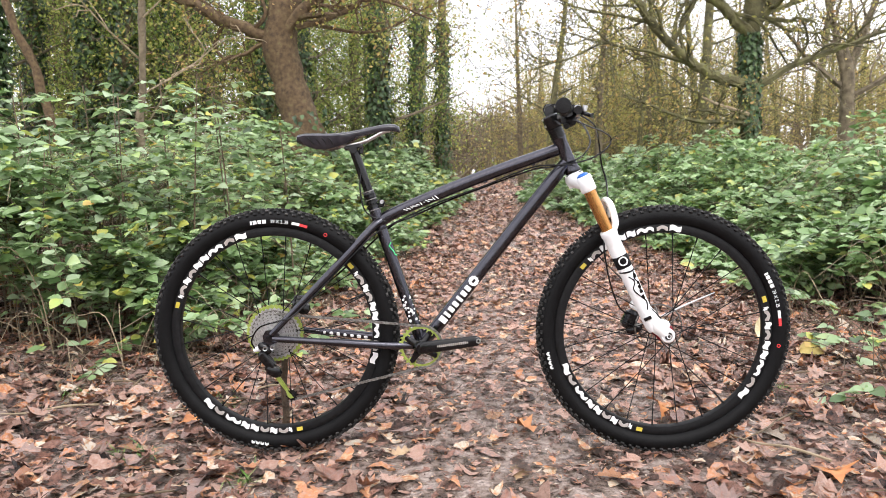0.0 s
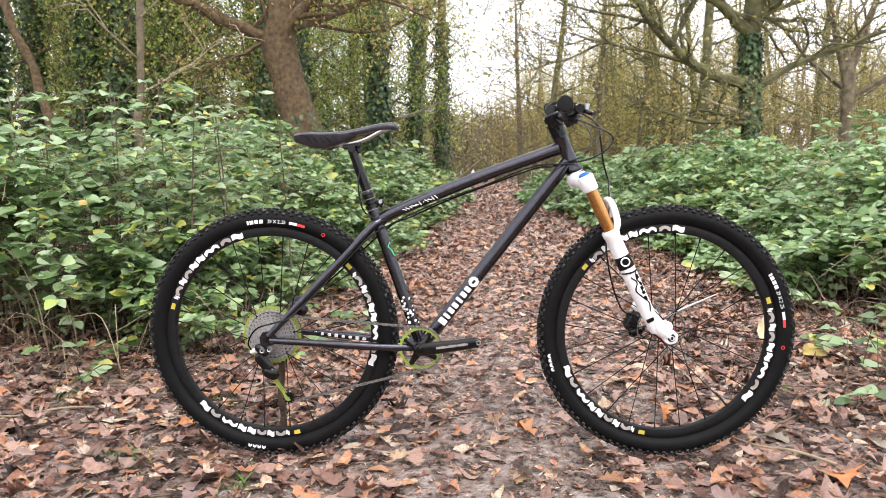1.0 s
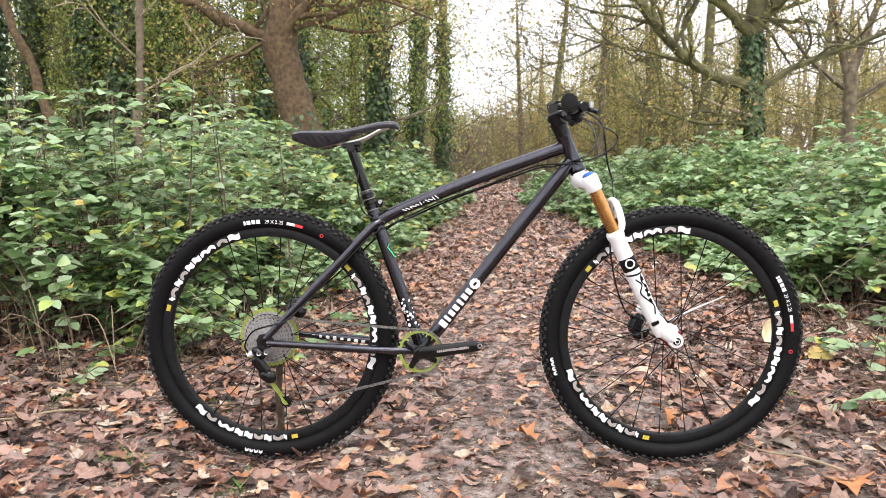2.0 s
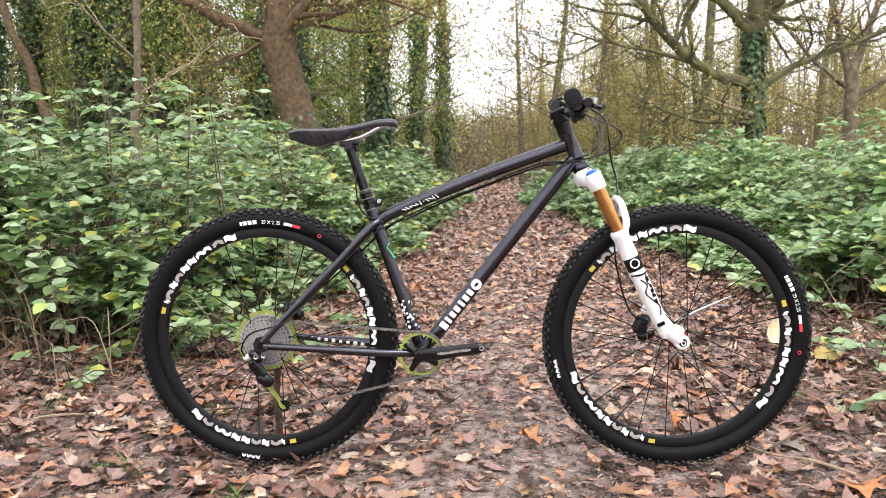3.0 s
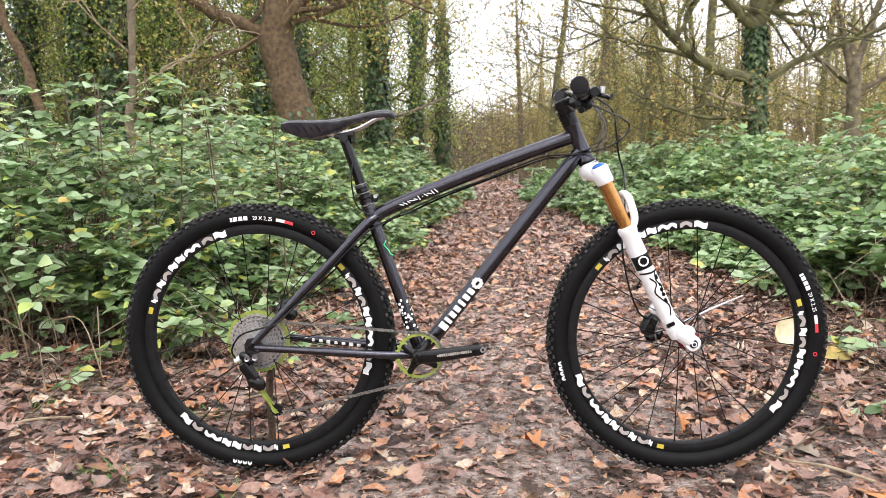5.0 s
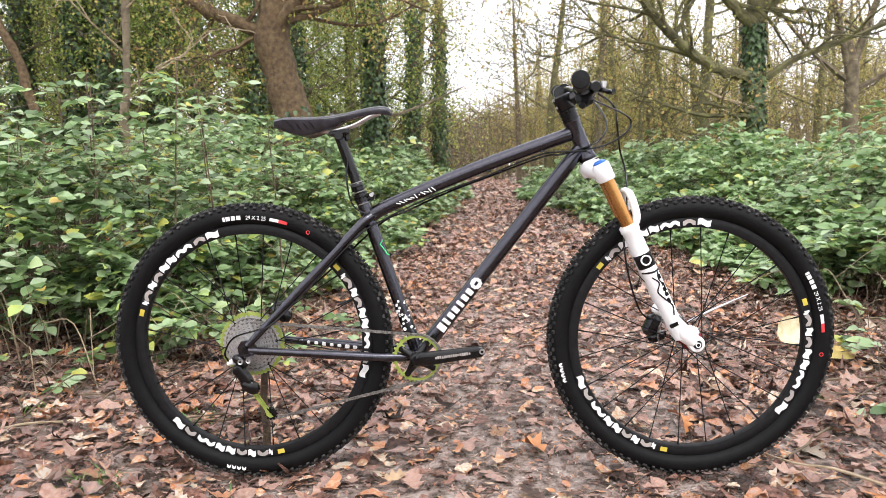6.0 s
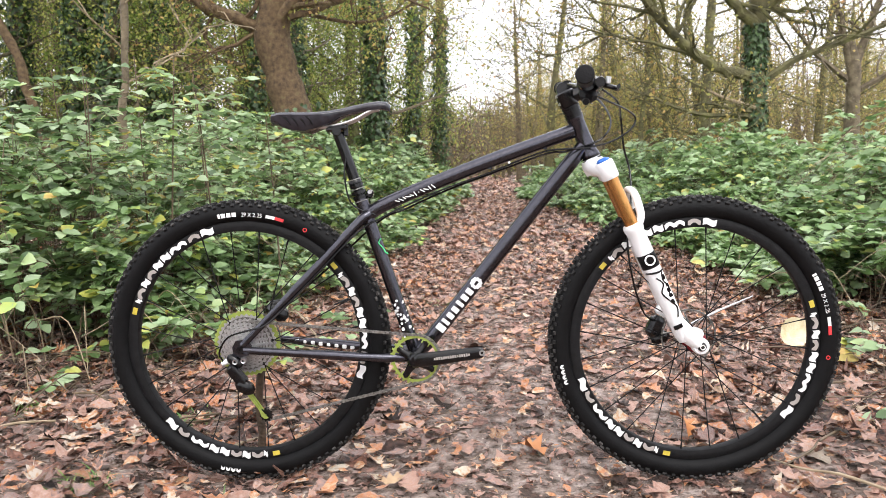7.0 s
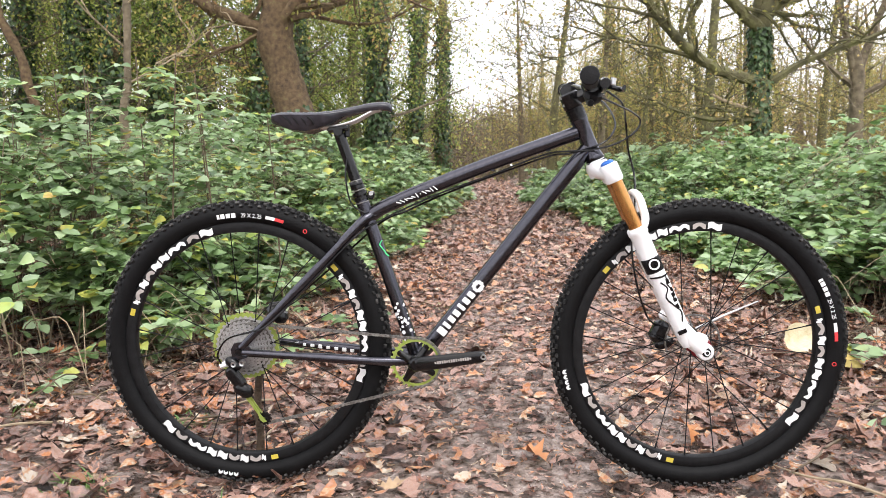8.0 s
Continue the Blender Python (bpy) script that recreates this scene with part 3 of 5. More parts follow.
for d in (-0.004, -0.012, -0.020, -0.027):
    s.tube([Vector((0.267, 0, 0.936)) + HEAD * (d - 0.003), Vector((0.267, 0, 0.936)) + HEAD * (d - 0.002), Vector((0.267, 0, 0.936)) + HEAD * (d + 0.002), Vector((0.267, 0, 0.936)) + HEAD * (d + 0.003)], [0.021, 0.0232, 0.0232, 0.021], 28)
s.tube([Vector((0.267, 0, 0.936)) + HEAD * 0.01, Vector((0.267, 0, 0.936)) - HEAD * 0.05], 0.0205, 20)
part("headset_spacer", s, BLACK, bike, "stacked black headset spacers")
for sy in (-1, 1):
    part("seat_stay", Shape().tube(bend([(-0.250, sy * 0.012, 0.702), (-0.275, sy * 0.024, 0.682), (-0.37, sy * 0.045, 0.583), (-0.572, sy * 0.070, 0.376)], 5), [0.0125] * 8 + [0.0115] * 5 + [0.0095] * 3, 16), FRAME, bike, "slim charcoal seat stay")
    part("chain_stay", Shape().tube(bend([(-0.150, sy * 0.036, 0.336), (-0.23, sy * 0.048, 0.338), (-0.38, sy * 0.060, 0.350), (-0.572, sy * 0.070, 0.364)], 5), [0.0125] * 6 + [0.0120] * 5 + [0.0098] * 5, 16), FRAME, bike, "charcoal chain stay")
    part("dropout", Shape().plate([(-0.597, 0.372), (-0.588, 0.388), (-0.565, 0.392), (-0.548, 0.375), (-0.556, 0.352), (-0.578, 0.346), (-0.594, 0.352)], sy * 0.070 - 0.004, sy * 0.070 + 0.004), FRAME, bike, "dark steel dropout")
part("stay_bridge", Shape().tube([(-0.335, -0.044, 0.618), (-0.335, 0.044, 0.618)], 0.007, 12), FRAME, bike)
part("bottom_bracket_shell", Shape().lathe(BB, [(0.010, -0.037), (0.021, -0.037), (0.021, 0.037), (0.010, 0.037)], 28), FRAME, bike)
s = Shape()
for i, w in enumerate((0.9, 0.75, 0.8, 0.8, 0.75, 0.75, 0.85, 0.8)):
    m = Matrix.Translation(Vector((-0.462 + i * 0.0215, 0.0585 - i * 0.0022, 0.3568 - i * 0.0022))) @ pose(0, 0, 0, 0, 4, 0)
    s.block(m, (0.0145 * w, 0.006, 0.0085 if i % 3 else 0.0105), 0.3)
for i, (w, h, up) in enumerate(((0.026, 0.027, 0), (0.015, 0.025, 0.002), (0.021, 0.021, 0), (0.021, 0.021, 0), (0.015, 0.025, 0.002), (0.021, 0.021, 0), (0.021, 0.021, 0))):
    d = Vector((0.577, 0, 0.731)).normalized()
    at = Vector((-0.072, -0.0197, 0.408)) + d * i * 0.0198
    m = Matrix.Translation(at) @ pose(0, 0, 0, 0, -math.degrees(math.atan2(d.z, d.x)), 0)
    part("maker_lettering_bar", Shape().block(m, (w * 0.66, 0.0022, h * 0.92), 0.5), DECAL, bike, "plain white bar on the down tube", smooth=False)
at = Vector((-0.072, -0.0197, 0.408)) + Vector((0.577, 0, 0.731)).normalized() * 0.147
badge = []
for k in range(20):
    r = 0.0135 if k % 2 else 0.0165
    badge.append((at.x + r * math.cos(math.tau * k / 20), at.z + r * math.sin(math.tau * k / 20)))
part("toothed_badge", Shape().plate(badge, -0.0212, -0.0188), DECAL, bike, "white toothed round badge", smooth=False)
part("badge_centre", Shape().block(Matrix.Translation((at.x, -0.0214, at.z)) @ pose(0, 0, 0, 0, 40, 0), (0.007, 0.001, 0.012), 0.2), FRAME, bike, smooth=False)
part("far_stay_marks", s, DECAL, bike, "plain white bars on the far stay", smooth=False)
s = Shape()
rnd = random.Random(3)
for i in range(11):
    d = Vector((0.505, 0, 0.203)).normalized()
    at = Vector((-0.178, -0.0182, 0.7335)) + d * i * 0.0098
    m = Matrix.Translation(at) @ pose(0, 0, 0, 0, -math.degrees(math.atan2(d.z, d.x)) + rnd.uniform(20, 75), 0)
    s.block(m, (rnd.uniform(0.009, 0.017) if i != 6 else 0.003, 0.0012, 0.0024), 0.2)
part("script_strokes", s, DECAL, bike, "thin white slanting strokes on the top tube", smooth=False)
s = Shape()
for i in range(34):
    k = rnd.random()
    mid = BB.lerp(Vector((-0.186, 0, 0.480)), 0.32 + 0.68 * k)
    around = radians(rnd.uniform(-165, -15))
    r = rnd.uniform(0.0014, 0.0046) * (1.25 - 0.5 * k)
    p = mid + Vector((math.cos(around) * 0.0168, math.sin(around) * 0.0168, 0))
    n = Vector((math.cos(around), math.sin(around), 0.0))
    s.tube([p, p + n * 0.0012], [r, r], 10)
part("dot_graphics", s, DECAL, bike, "white dots low on the seat tube", smooth=False)
part("green_squiggle", Shape().tube([(-0.222, -0.0172, 0.640), (-0.228, -0.0175, 0.628), (-0.215, -0.0175, 0.612), (-0.211, -0.0175, 0.604), (-0.204, -0.0172, 0.600)], 0.0018, 6), GREENDECAL, bike, "bright green line on the seat tube")
s = Shape()
for x, z in ((0.192, 0.861), (0.055, 0.813)):
    s.block(Matrix.Translation((x, -0.004, z)), (0.012, 0.014, 0.006), 0.3)
part("cable_guide", s, FRAME, bike, "small silver cable guides")

# seat
part("seat_post", Shape().tube([(-0.262, 0, 0.712), (-0.329, 0, 0.912)], [0.0137, 0.0137], 24), BLACK, bike, "glossy black seat post")
s = Shape()
for d0 in (0.0, 0.012, 0.030):
    a, b = Vector((-0.274, 0, 0.744)), Vector((-0.329, 0, 0.912))
    d = (b - a).normalized()
    s.tube([a + d * (d0 - 0.005), a + d * (d0 - 0.004), a + d * (d0 + 0.004), a + d * (d0 + 0.005)], [0.0165, 0.0195 - d0 * 0.05, 0.0195 - d0 * 0.05, 0.0165], 24)
s.block(Matrix.Translation((-0.250, 0, 0.752)) @ pose(0, 0, 0, 0, 20, 0), (0.018, 0.016, 0.020), 0.2)
part("seat_clamp", s, BLACK, bike, "black seat clamp collars")
a, b = Vector((-0.274, 0, 0.744)), Vector((-0.329, 0, 0.912))
for d0, big in ((0.046, 0.0175), (0.0215, 0.0195), (-0.0105, 0.0195)):
    d = (b - a).normalized()
    part("collar_edge", Shape().tube([a + d * (d0 - 0.0016), a + d * (d0 - 0.001), a + d * (d0 + 0.001), a + d * (d0 + 0.0016)], [big - 0.002, big, big, big - 0.002], 24), CHAINSTEEL, bike, "thin steel collar edge")
part("dropper_collar", Shape().tube([a + d * 0.034, a + d * 0.036, a + d * 0.044, a + d * 0.046], [0.015, 0.0172, 0.0168, 0.015], 24), BLACK, bike, "black dropper post collar")
part("clamp_bolt", Shape().tube([(-0.248, -0.013, 0.757), (-0.248, 0.013, 0.757)], 0.0055, 12), STEEL, bike, "small steel clamp bolt")
s = Shape().block(Matrix.Translation((-0.327, 0, 0.917)) @ pose(0, 0, 0, 0, -8, 0), (0.050, 0.058, 0.014), 0.3)
s.tube([(-0.325, -0.03, 0.910), (-0.325, 0.03, 0.910)], 0.011, 14)
s.block(Matrix.Translation((-0.306, 0, 0.912)), (0.012, 0.012, 0.030), 0.2)
part("saddle_clamp", s, BLACK, bike, "black saddle clamp with bolts")
for sy in (-1, 1):
    part("saddle_rail", Shape().tube(bend([(-0.40, sy * 0.022, 0.926), (-0.375, sy * 0.022, 0.921), (-0.34, sy * 0.022, 0.922), (-0.29, sy * 0.022, 0.934), (-0.245, sy * 0.014, 0.957), (-0.222, sy * 0.008, 0.962)], 4), 0.0036, 8), STEEL, bike, "bright steel saddle rail")
spine = ((-0.487, 0.038, 0.948, 0.012), (-0.482, 0.056, 0.955, 0.028), (-0.46, 0.066, 0.9585, 0.046), (-0.43, 0.070, 0.9585, 0.064), (-0.40, 0.069, 0.9575, 0.068), (-0.37, 0.058, 0.9585, 0.054), (-0.34, 0.043, 0.962, 0.038),
         (-0.31, 0.031, 0.9675, 0.020), (-0.28, 0.025, 0.974, 0.018), (-0.25, 0.0225, 0.980, 0.018), (-0.222, 0.021, 0.983, 0.018), (-0.204, 0.018, 0.981, 0.018), (-0.196, 0.013, 0.976, 0.014), (-0.193, 0.006, 0.972, 0.008))
s = Shape()
k = 18
for x, half, top, drop in spine:
    for j in range(k):
        a = math.tau * j / k
        up = math.sin(a)
        z = top - 0.010 + 0.010 * up if up > 0 else top - 0.010 + drop * up * (abs(math.cos(a)) ** 0.6 * 0.85 + 0.15)
        s.v.append((x, half * math.copysign(abs(math.cos(a)) ** 0.8, math.cos(a)), z))
for i in range(len(spine) - 1):
    for j in range(k):
        s.f.append((i * k + j, i * k + (j + 1) % k, (i + 1) * k + (j + 1) % k, (i + 1) * k + j))
s.f += [tuple(range(k)), tuple(reversed(range((len(spine) - 1) * k, len(spine) * k)))]
saddle = part("saddle", s, LEATHER, bike, "black and grey padded racing saddle")
s = Shape()
for i in range(4):
    s.tube(bend([(-0.452 + i * 0.019, -0.0655 + i * 0.0005, 0.945), (-0.440 + i * 0.019, -0.069 + i * 0.001, 0.936), (-0.432 + i * 0.018, -0.0655 + i * 0.0015, 0.924)], 3), 0.0022, 6)
part("side_ribs", s, MATT, saddle, "stitched black ribs")

# cranks, chain and gears
ring_c = Vector((-0.136, -0.050, 0.335))
s = Shape().lathe(ring_c, [(0.0535, -0.0018), (0.0600, -0.0018), (0.0610, 0), (0.0600, 0.0018), (0.0535, 0.0018)], 90, True)
for k in range(30):
    a = math.tau * k / 30
    m = Matrix.Translation(ring_c + Vector((0.0615 * math.cos(a), 0, 0.0615 * math.sin(a)))) @ Matrix.Rotation(-a, 4, "Y")
    s.block(m, (0.008, 0.0026, 0.0055), 0.3)
for k in range(4):
    a = math.radians(58 + 90 * k)
    m = Matrix.Translation(ring_c + Vector((0.050 * math.cos(a), 0, 0.050 * math.sin(a)))) @ Matrix.Rotation(-a, 4, "Y")
    s.block(m, (0.014, 0.004, 0.022), 0.3)
part("chainring", s, GREENALLOY, bike, "green anodised narrow chainring")
s = Shape().lathe(ring_c, [(0.001, -0.026), (0.012, -0.026), (0.019, -0.020), (0.022, -0.008), (0.020, 0.0), (0.001, 0.002)], 32)
for k in range(4):
    a = math.radians(58 + 90 * k)
    s.tube([ring_c + Vector((0.012 * math.cos(a), -0.010, 0.012 * math.sin(a))), ring_c + Vector((0.034 * math.cos(a), -0.006, 0.034 * math.sin(a))), ring_c + Vector((0.052 * math.cos(a), -0.003, 0.052 * math.sin(a)))], [0.013, 0.0085, 0.0075], 10, squash=0.6)
    s.tube([ring_c + Vector((0.049 * math.cos(a), -0.009, 0.049 * math.sin(a))), ring_c + Vector((0.049 * math.cos(a), 0.003, 0.049 * math.sin(a)))], 0.0055, 12)
part("crank_spider", s, BLACK, bike, "black four-arm crank spider")
near_end = Vector((0.031, -0.088, 0.361))
for name, a, b in (("crank_arm", Vector((-0.136, -0.075, 0.336)), near_end), ("crank_arm", Vector((-0.138, 0.075, 0.331)), Vector((-0.305, 0.088, 0.308)))):
    arm = part(name, Shape().tube([a, a.lerp(b, 0.06), a.lerp(b, 0.25), a.lerp(b, 0.9), a.lerp(b, 0.985), b + (b - a).normalized() * 0.006], [0.012, 0.0185, 0.0180, 0.0152, 0.0145, 0.008], 16, squash=0.45), BLACK, bike, "black alloy crank arm")
    if b.y < 0:
        part("pedal_thread", Shape().lathe((b.x, b.y - 0.0045, b.z), [(0.0035, -0.003), (0.0070, -0.003), (0.0070, 0.004), (0.0035, 0.004)], 20, True), STEEL, arm, "steel pedal eye")
        s = Shape()
        for i in range(16):
            p = a.lerp(b, 0.30 + 0.034 * i)
            m = Matrix.Translation(p + Vector((0, -0.0078, 0.0005))) @ pose(0, 0, 0, 0, -8.5, 0)
            s.block(m, (0.0042, 0.001, 0.0072 if i % 5 else 0.0052), 0.2)
        part("crank_lettering_bars", s, GREYDECAL, arm, "small grey bars", smooth=False)
teeth = (11, 13, 15, 17, 19, 22, 25, 28, 32, 37, 42)
for k, n in enumerate(teeth):
    r, y = n * 0.00202, -0.058 + k * 0.0038
    inner = r - (0.0135 if n == 42 else 0.0052)
    s = Shape()
    outline = []
    for i in range(n * 4):
        a = math.tau * i / (n * 4)
        rr = r + ((0.0026 if n < 42 else 0.0016) if i % 4 in (0, 1) else -0.0012)
        outline.append((rr * math.cos(a), rr * math.sin(a)))
    m = len(outline)
    for yy in (-0.001, 0.001):
        s.v.extend((REAR.x + px, y + yy, REAR.z + pz) for px, pz in outline)
        s.v.extend((REAR.x + inner * math.cos(math.tau * i / m), y + yy, REAR.z + inner * math.sin(math.tau * i / m)) for i in range(m))
    for i in range(m):
        j = (i + 1) % m
        s.f += [(i, j, m + j, m + i), (2 * m + j, 2 * m + i, 3 * m + i, 3 * m + j), (i, 2 * m + i, 2 * m + j, j), (m + j, 3 * m + j, 3 * m + i, m + i)]
    part("sprocket", s, GREENALLOY if n == 42 else COG, bike, "large green sprocket" if n == 42 else "steel sprocket", smooth=False)
part("cassette_carrier", Shape().lathe(REAR, [(0.012, -0.060)] + [(n * 0.00202 - 0.0036, -0.0565 + k * 0.0038 + e) for k, n in enumerate(teeth[:-1]) for e in (0.0, 0.0037)] + [(0.071, -0.0195), (0.02, -0.0190)], 48), CHAINSTEEL, bike, "dull steel sprocket carrier")
part("cassette_lockring", Shape().lathe(REAR, [(0.001, -0.066), (0.015, -0.066), (0.016, -0.060), (0.010, -0.058)], 24), STEEL, bike)
part("axle_end", Shape().lathe(REAR + Vector((-0.002, 0, -0.004)), [(0.001, -0.080), (0.008, -0.080), (0.010, -0.074), (0.010, -0.066)], 20), BLACK, bike)
PUL1, PUL2 = Vector((-0.573, -0.062, 0.268)), Vector((-0.520, -0.062, 0.193))
links = Shape()


def run_of_chain(a, b):
    a, b = Vector(a), Vector(b)
    count = int((b - a).length / 0.0127)
    for i in range(count):
        p, d = a.lerp(b, (i + 0.5) / count), (b - a).normalized()
        turn = -math.degrees(math.atan2(d.z, d.x))
        w = 0.0034 if i % 2 else 0.0022
        for sy in (-1, 1):
            links.block(Matrix.Translation(p + Vector((0, sy * w, 0))) @ pose(0, 0, 0, 0, turn, 0), (0.0135, 0.001, 0.0062), 0.3)
        links.tube([p - d * 0.0063 + Vector((0, -0.0042, 0)), p - d * 0.0063 + Vector((0, 0.0042, 0))], 0.0026, 6)


run_of_chain((-0.56, -0.045, 0.433), (-0.142, -0.050, 0.397))
run_of_chain(PUL2 + Vector((0.004, 0.004, -0.015)), (-0.130, -0.050, 0.273))
run_of_chain((-0.61, -0.045, 0.330), PUL1 + Vector((-0.018, 0, 0.004)))
for k in range(16):
    a0, a1 = math.radians(96 - k * 12), math.radians(84 - k * 12)
    run_of_chain(ring_c + Vector((0.0625 * math.cos(a0), 0, 0.0625 * math.sin(a0))), ring_c + Vector((0.0625 * math.cos(a1), 0, 0.0625 * math.sin(a1))) * 1.0)
tagged(part("chain", links, CHAINSTEEL, bike, "steel bicycle chain", smooth=False), kind="stuff")
mech = new("rear_derailleur")
mech.parent = bike
tagged(mech, "black rear derailleur with green cage")
s = Shape().block(Matrix.Translation((-0.590, -0.076, 0.338)) @ pose(0, 0, 0, 0, 35, 0), (0.044, 0.022, 0.020), 0.3)
s.block(Matrix.Translation((-0.584, -0.080, 0.302)) @ pose(0, 0, 0, 0, 52, 0), (0.066, 0.024, 0.026), 0.3)
s.block(Matrix.Translation((-0.566, -0.080, 0.272)) @ pose(0, 0, 0, 0, 30, 0), (0.052, 0.026, 0.030), 0.35)
part("derailleur_body", s, BLACK, mech)
s = Shape()
for x, z in ((-0.587, 0.338), (-0.566, 0.341)):
    s.lathe((x, -0.086, z), [(0.003, -0.003), (0.0065, -0.004), (0.0075, 0.0), (0.0075, 0.01)], 16)
part("derailleur_bolt", s, STEEL, mech, "bright bolt heads")
part("barrel_adjuster", Shape().tube([(-0.607, -0.078, 0.338), (-0.622, -0.078, 0.331)], [0.0085, 0.006], 12), WHITE, mech, "white cable adjuster")
d = (PUL2 - PUL1).normalized()
out = Vector((d.z, 0, -d.x))
for y in (-0.009, 0.006):
    pts = [PUL1 - d * 0.012 + out * 0.006, PUL1 + d * 0.03 + out * 0.0045, PUL2 - d * 0.020 + out * 0.004, PUL2 - d * 0.004 + out * 0.009, PUL2 + d * 0.006 + out * 0.006, PUL2 + d * 0.009 - out * 0.003, PUL2 - d * 0.014 - out * 0.001, PUL1 + d * 0.03 - out * 0.0025, PUL1 - d * 0.012 - out * 0.006]
    part("cage_plate", Shape().plate([(p.x, p.z) for p in pts], PUL1.y + y - 0.0012, PUL1.y + y + 0.0012), GREENALLOY, mech, "green derailleur cage plate", smooth=False)
for p in (PUL1, PUL2):
    s = Shape().lathe(p, [(0.003, -0.003), (0.0145, -0.003), (0.0145, 0.003), (0.003, 0.003)], 22, True)
    for q in range(11):
        a = math.tau * q / 11
        s.block(Matrix.Translation(p + Vector((0.016 * math.cos(a), 0, 0.016 * math.sin(a)))) @ Matrix.Rotation(-a, 4, "Y"), (0.005, 0.003, 0.004), 0.3)
    part("jockey_wheel", s, BLACK, mech, smooth=False)

# fork
fork = new("suspension_fork")
fork.parent = bike
tagged(fork, "white suspension fork with bronze stanchions")
AXIS = Vector((0.424, 0, -0.906)).normalized()
top = Vector((0.338, 0, 0.803))
TURNED = {-1: 0.0, 1: 0.017}  # the bars stand slightly turned: the far leg is ahead
s = Shape().tube([(0.307, 0, 0.834), (0.314, 0, 0.822), (0.324, 0, 0.800)], [0.024, 0.030, 0.027], 24)
for sy in (-1, 1):
    s.tube([(0.312, sy * 0.010, 0.816), (0.324, sy * 0.045, 0.811), (0.336 + TURNED[sy], sy * 0.065, 0.805)], [0.0235, 0.022, 0.0215], 20)
    a = top + Vector((TURNED[sy], sy * 0.065, 0))
    s.tube([a - AXIS * 0.026, a - AXIS * 0.022, a + AXIS * 0.016, a + AXIS * 0.020], [0.0195, 0.0225, 0.0225, 0.0205], 24)
part("fork_crown", s, WHITE, fork, "glossy white fork crown")
for sy in (-1, 1):
    a = top + Vector((TURNED[sy], sy * 0.065, 0))
    part("stanchion", Shape().tube([a, a + AXIS * 0.17], 0.0170, 28), GOLD, fork, "bronze coated stanchion")
    low = [a + AXIS * d for d in (0.142, 0.146, 0.158, 0.162, 0.20, 0.30, 0.40, 0.445, 0.462)]
    part("lower_leg", Shape().tube(low, [0.0220, 0.0245, 0.0245, 0.0225, 0.0220, 0.0212, 0.0200, 0.0190, 0.015], 28), WHITE, fork, "glossy white lower fork leg")
    end = a + AXIS * 0.455
    s = Shape().lathe((0.572 + TURNED[sy] * 0.5, sy * 0.064, 0.370), [(0.006, -0.014), (0.018, -0.014), (0.021, -0.010), (0.021, 0.010), (0.018, 0.014), (0.006, 0.014)], 28, True)
    s.tube([end - AXIS * 0.045, end - AXIS * 0.008 + Vector((0.012, 0, 0)), Vector((0.568, sy * 0.065, 0.374))], [0.019, 0.022, 0.018], 18)
    s.block(Matrix.Translation((0.560, sy * 0.064, 0.398)) @ pose(0, 0, 0, 0, 20, 0), (0.036, 0.026, 0.034), 0.3)
    part("fork_dropout", s, WHITE, fork, "white axle dropout")
part("fork_arch", Shape().tube(bend([(0.405, -0.067, 0.655), (0.419, -0.068, 0.690), (0.414, -0.062, 0.722), (0.408, -0.040, 0.748), (0.404, 0, 0.757), (0.408, 0.040, 0.748), (0.424, 0.062, 0.722), (0.432, 0.068, 0.690), (0.420, 0.067, 0.655)], 5), 0.0102, 14, squash=0.8), WHITE, fork, "white fork brace over the tyre")
a = top + Vector((0, -0.065, 0))
# added steel rod that draws the highlight along one front spoke
part("axle_lever", Shape().tube([(0.588, 0.06, 0.398), (0.66, 0.06, 0.434), (0.745, 0.058, 0.472)], [0.0040, 0.0036, 0.0016], 8), STEEL, fork, "thin bright rod shaped as a spoke's glint")
part("air_cap", Shape().tube([a - AXIS * 0.024, a - AXIS * 0.029, a - AXIS * 0.032, a - AXIS * 0.034], [0.0165, 0.0165, 0.013, 0.009], 16), BLUEALLOY, fork, "blue anodised adjuster cap")
at = a + AXIS * 0.238 + Vector((0, -0.0205, 0))
part("round_badge", Shape().lathe(at, [(0.001, -0.003), (0.0165, -0.003), (0.0165, 0.006)], 28), BLACK, fork, "black round badge")
part("badge_ring", Shape().lathe(at, [(0.0095, -0.0038), (0.0135, -0.0038), (0.0135, -0.002), (0.0095, -0.002)], 28, True), DECAL, fork, "white ring", smooth=False)
part("badge_band", Shape().tube([a + AXIS * d for d in (0.221, 0.223, 0.258, 0.260)], [0.0210, 0.0224, 0.0222, 0.0210], 28), MATT, fork, "dark band round the fork leg")
for d, side_off, w, h in ((0.290, 0.010, 0.014, 0.013), (0.312, 0.012, 0.011, 0.009), (0.325, 0.010, 0.014, 0.010), (0.339, 0.010, 0.013, 0.009), (0.356, 0.010, 0.009, 0.013), (0.418, -0.004, 0.022, 0.010)):
    p = a + AXIS * d + Vector((0.887, 0, 0.462)) * side_off + Vector((0, -math.sqrt(max(0.0208 ** 2 - side_off ** 2, 0)) + 0.001, 0))
    part("leg_graphic", Shape().block(Matrix.Translation(p) @ pose(0, 0, 0, 0, 64.5 - 90, 0), (w, 0.004, h), 0.3), BLACK, fork, "black shape on the white fork leg", smooth=False)
ACROSS = Vector((0.906, 0, 0.424))
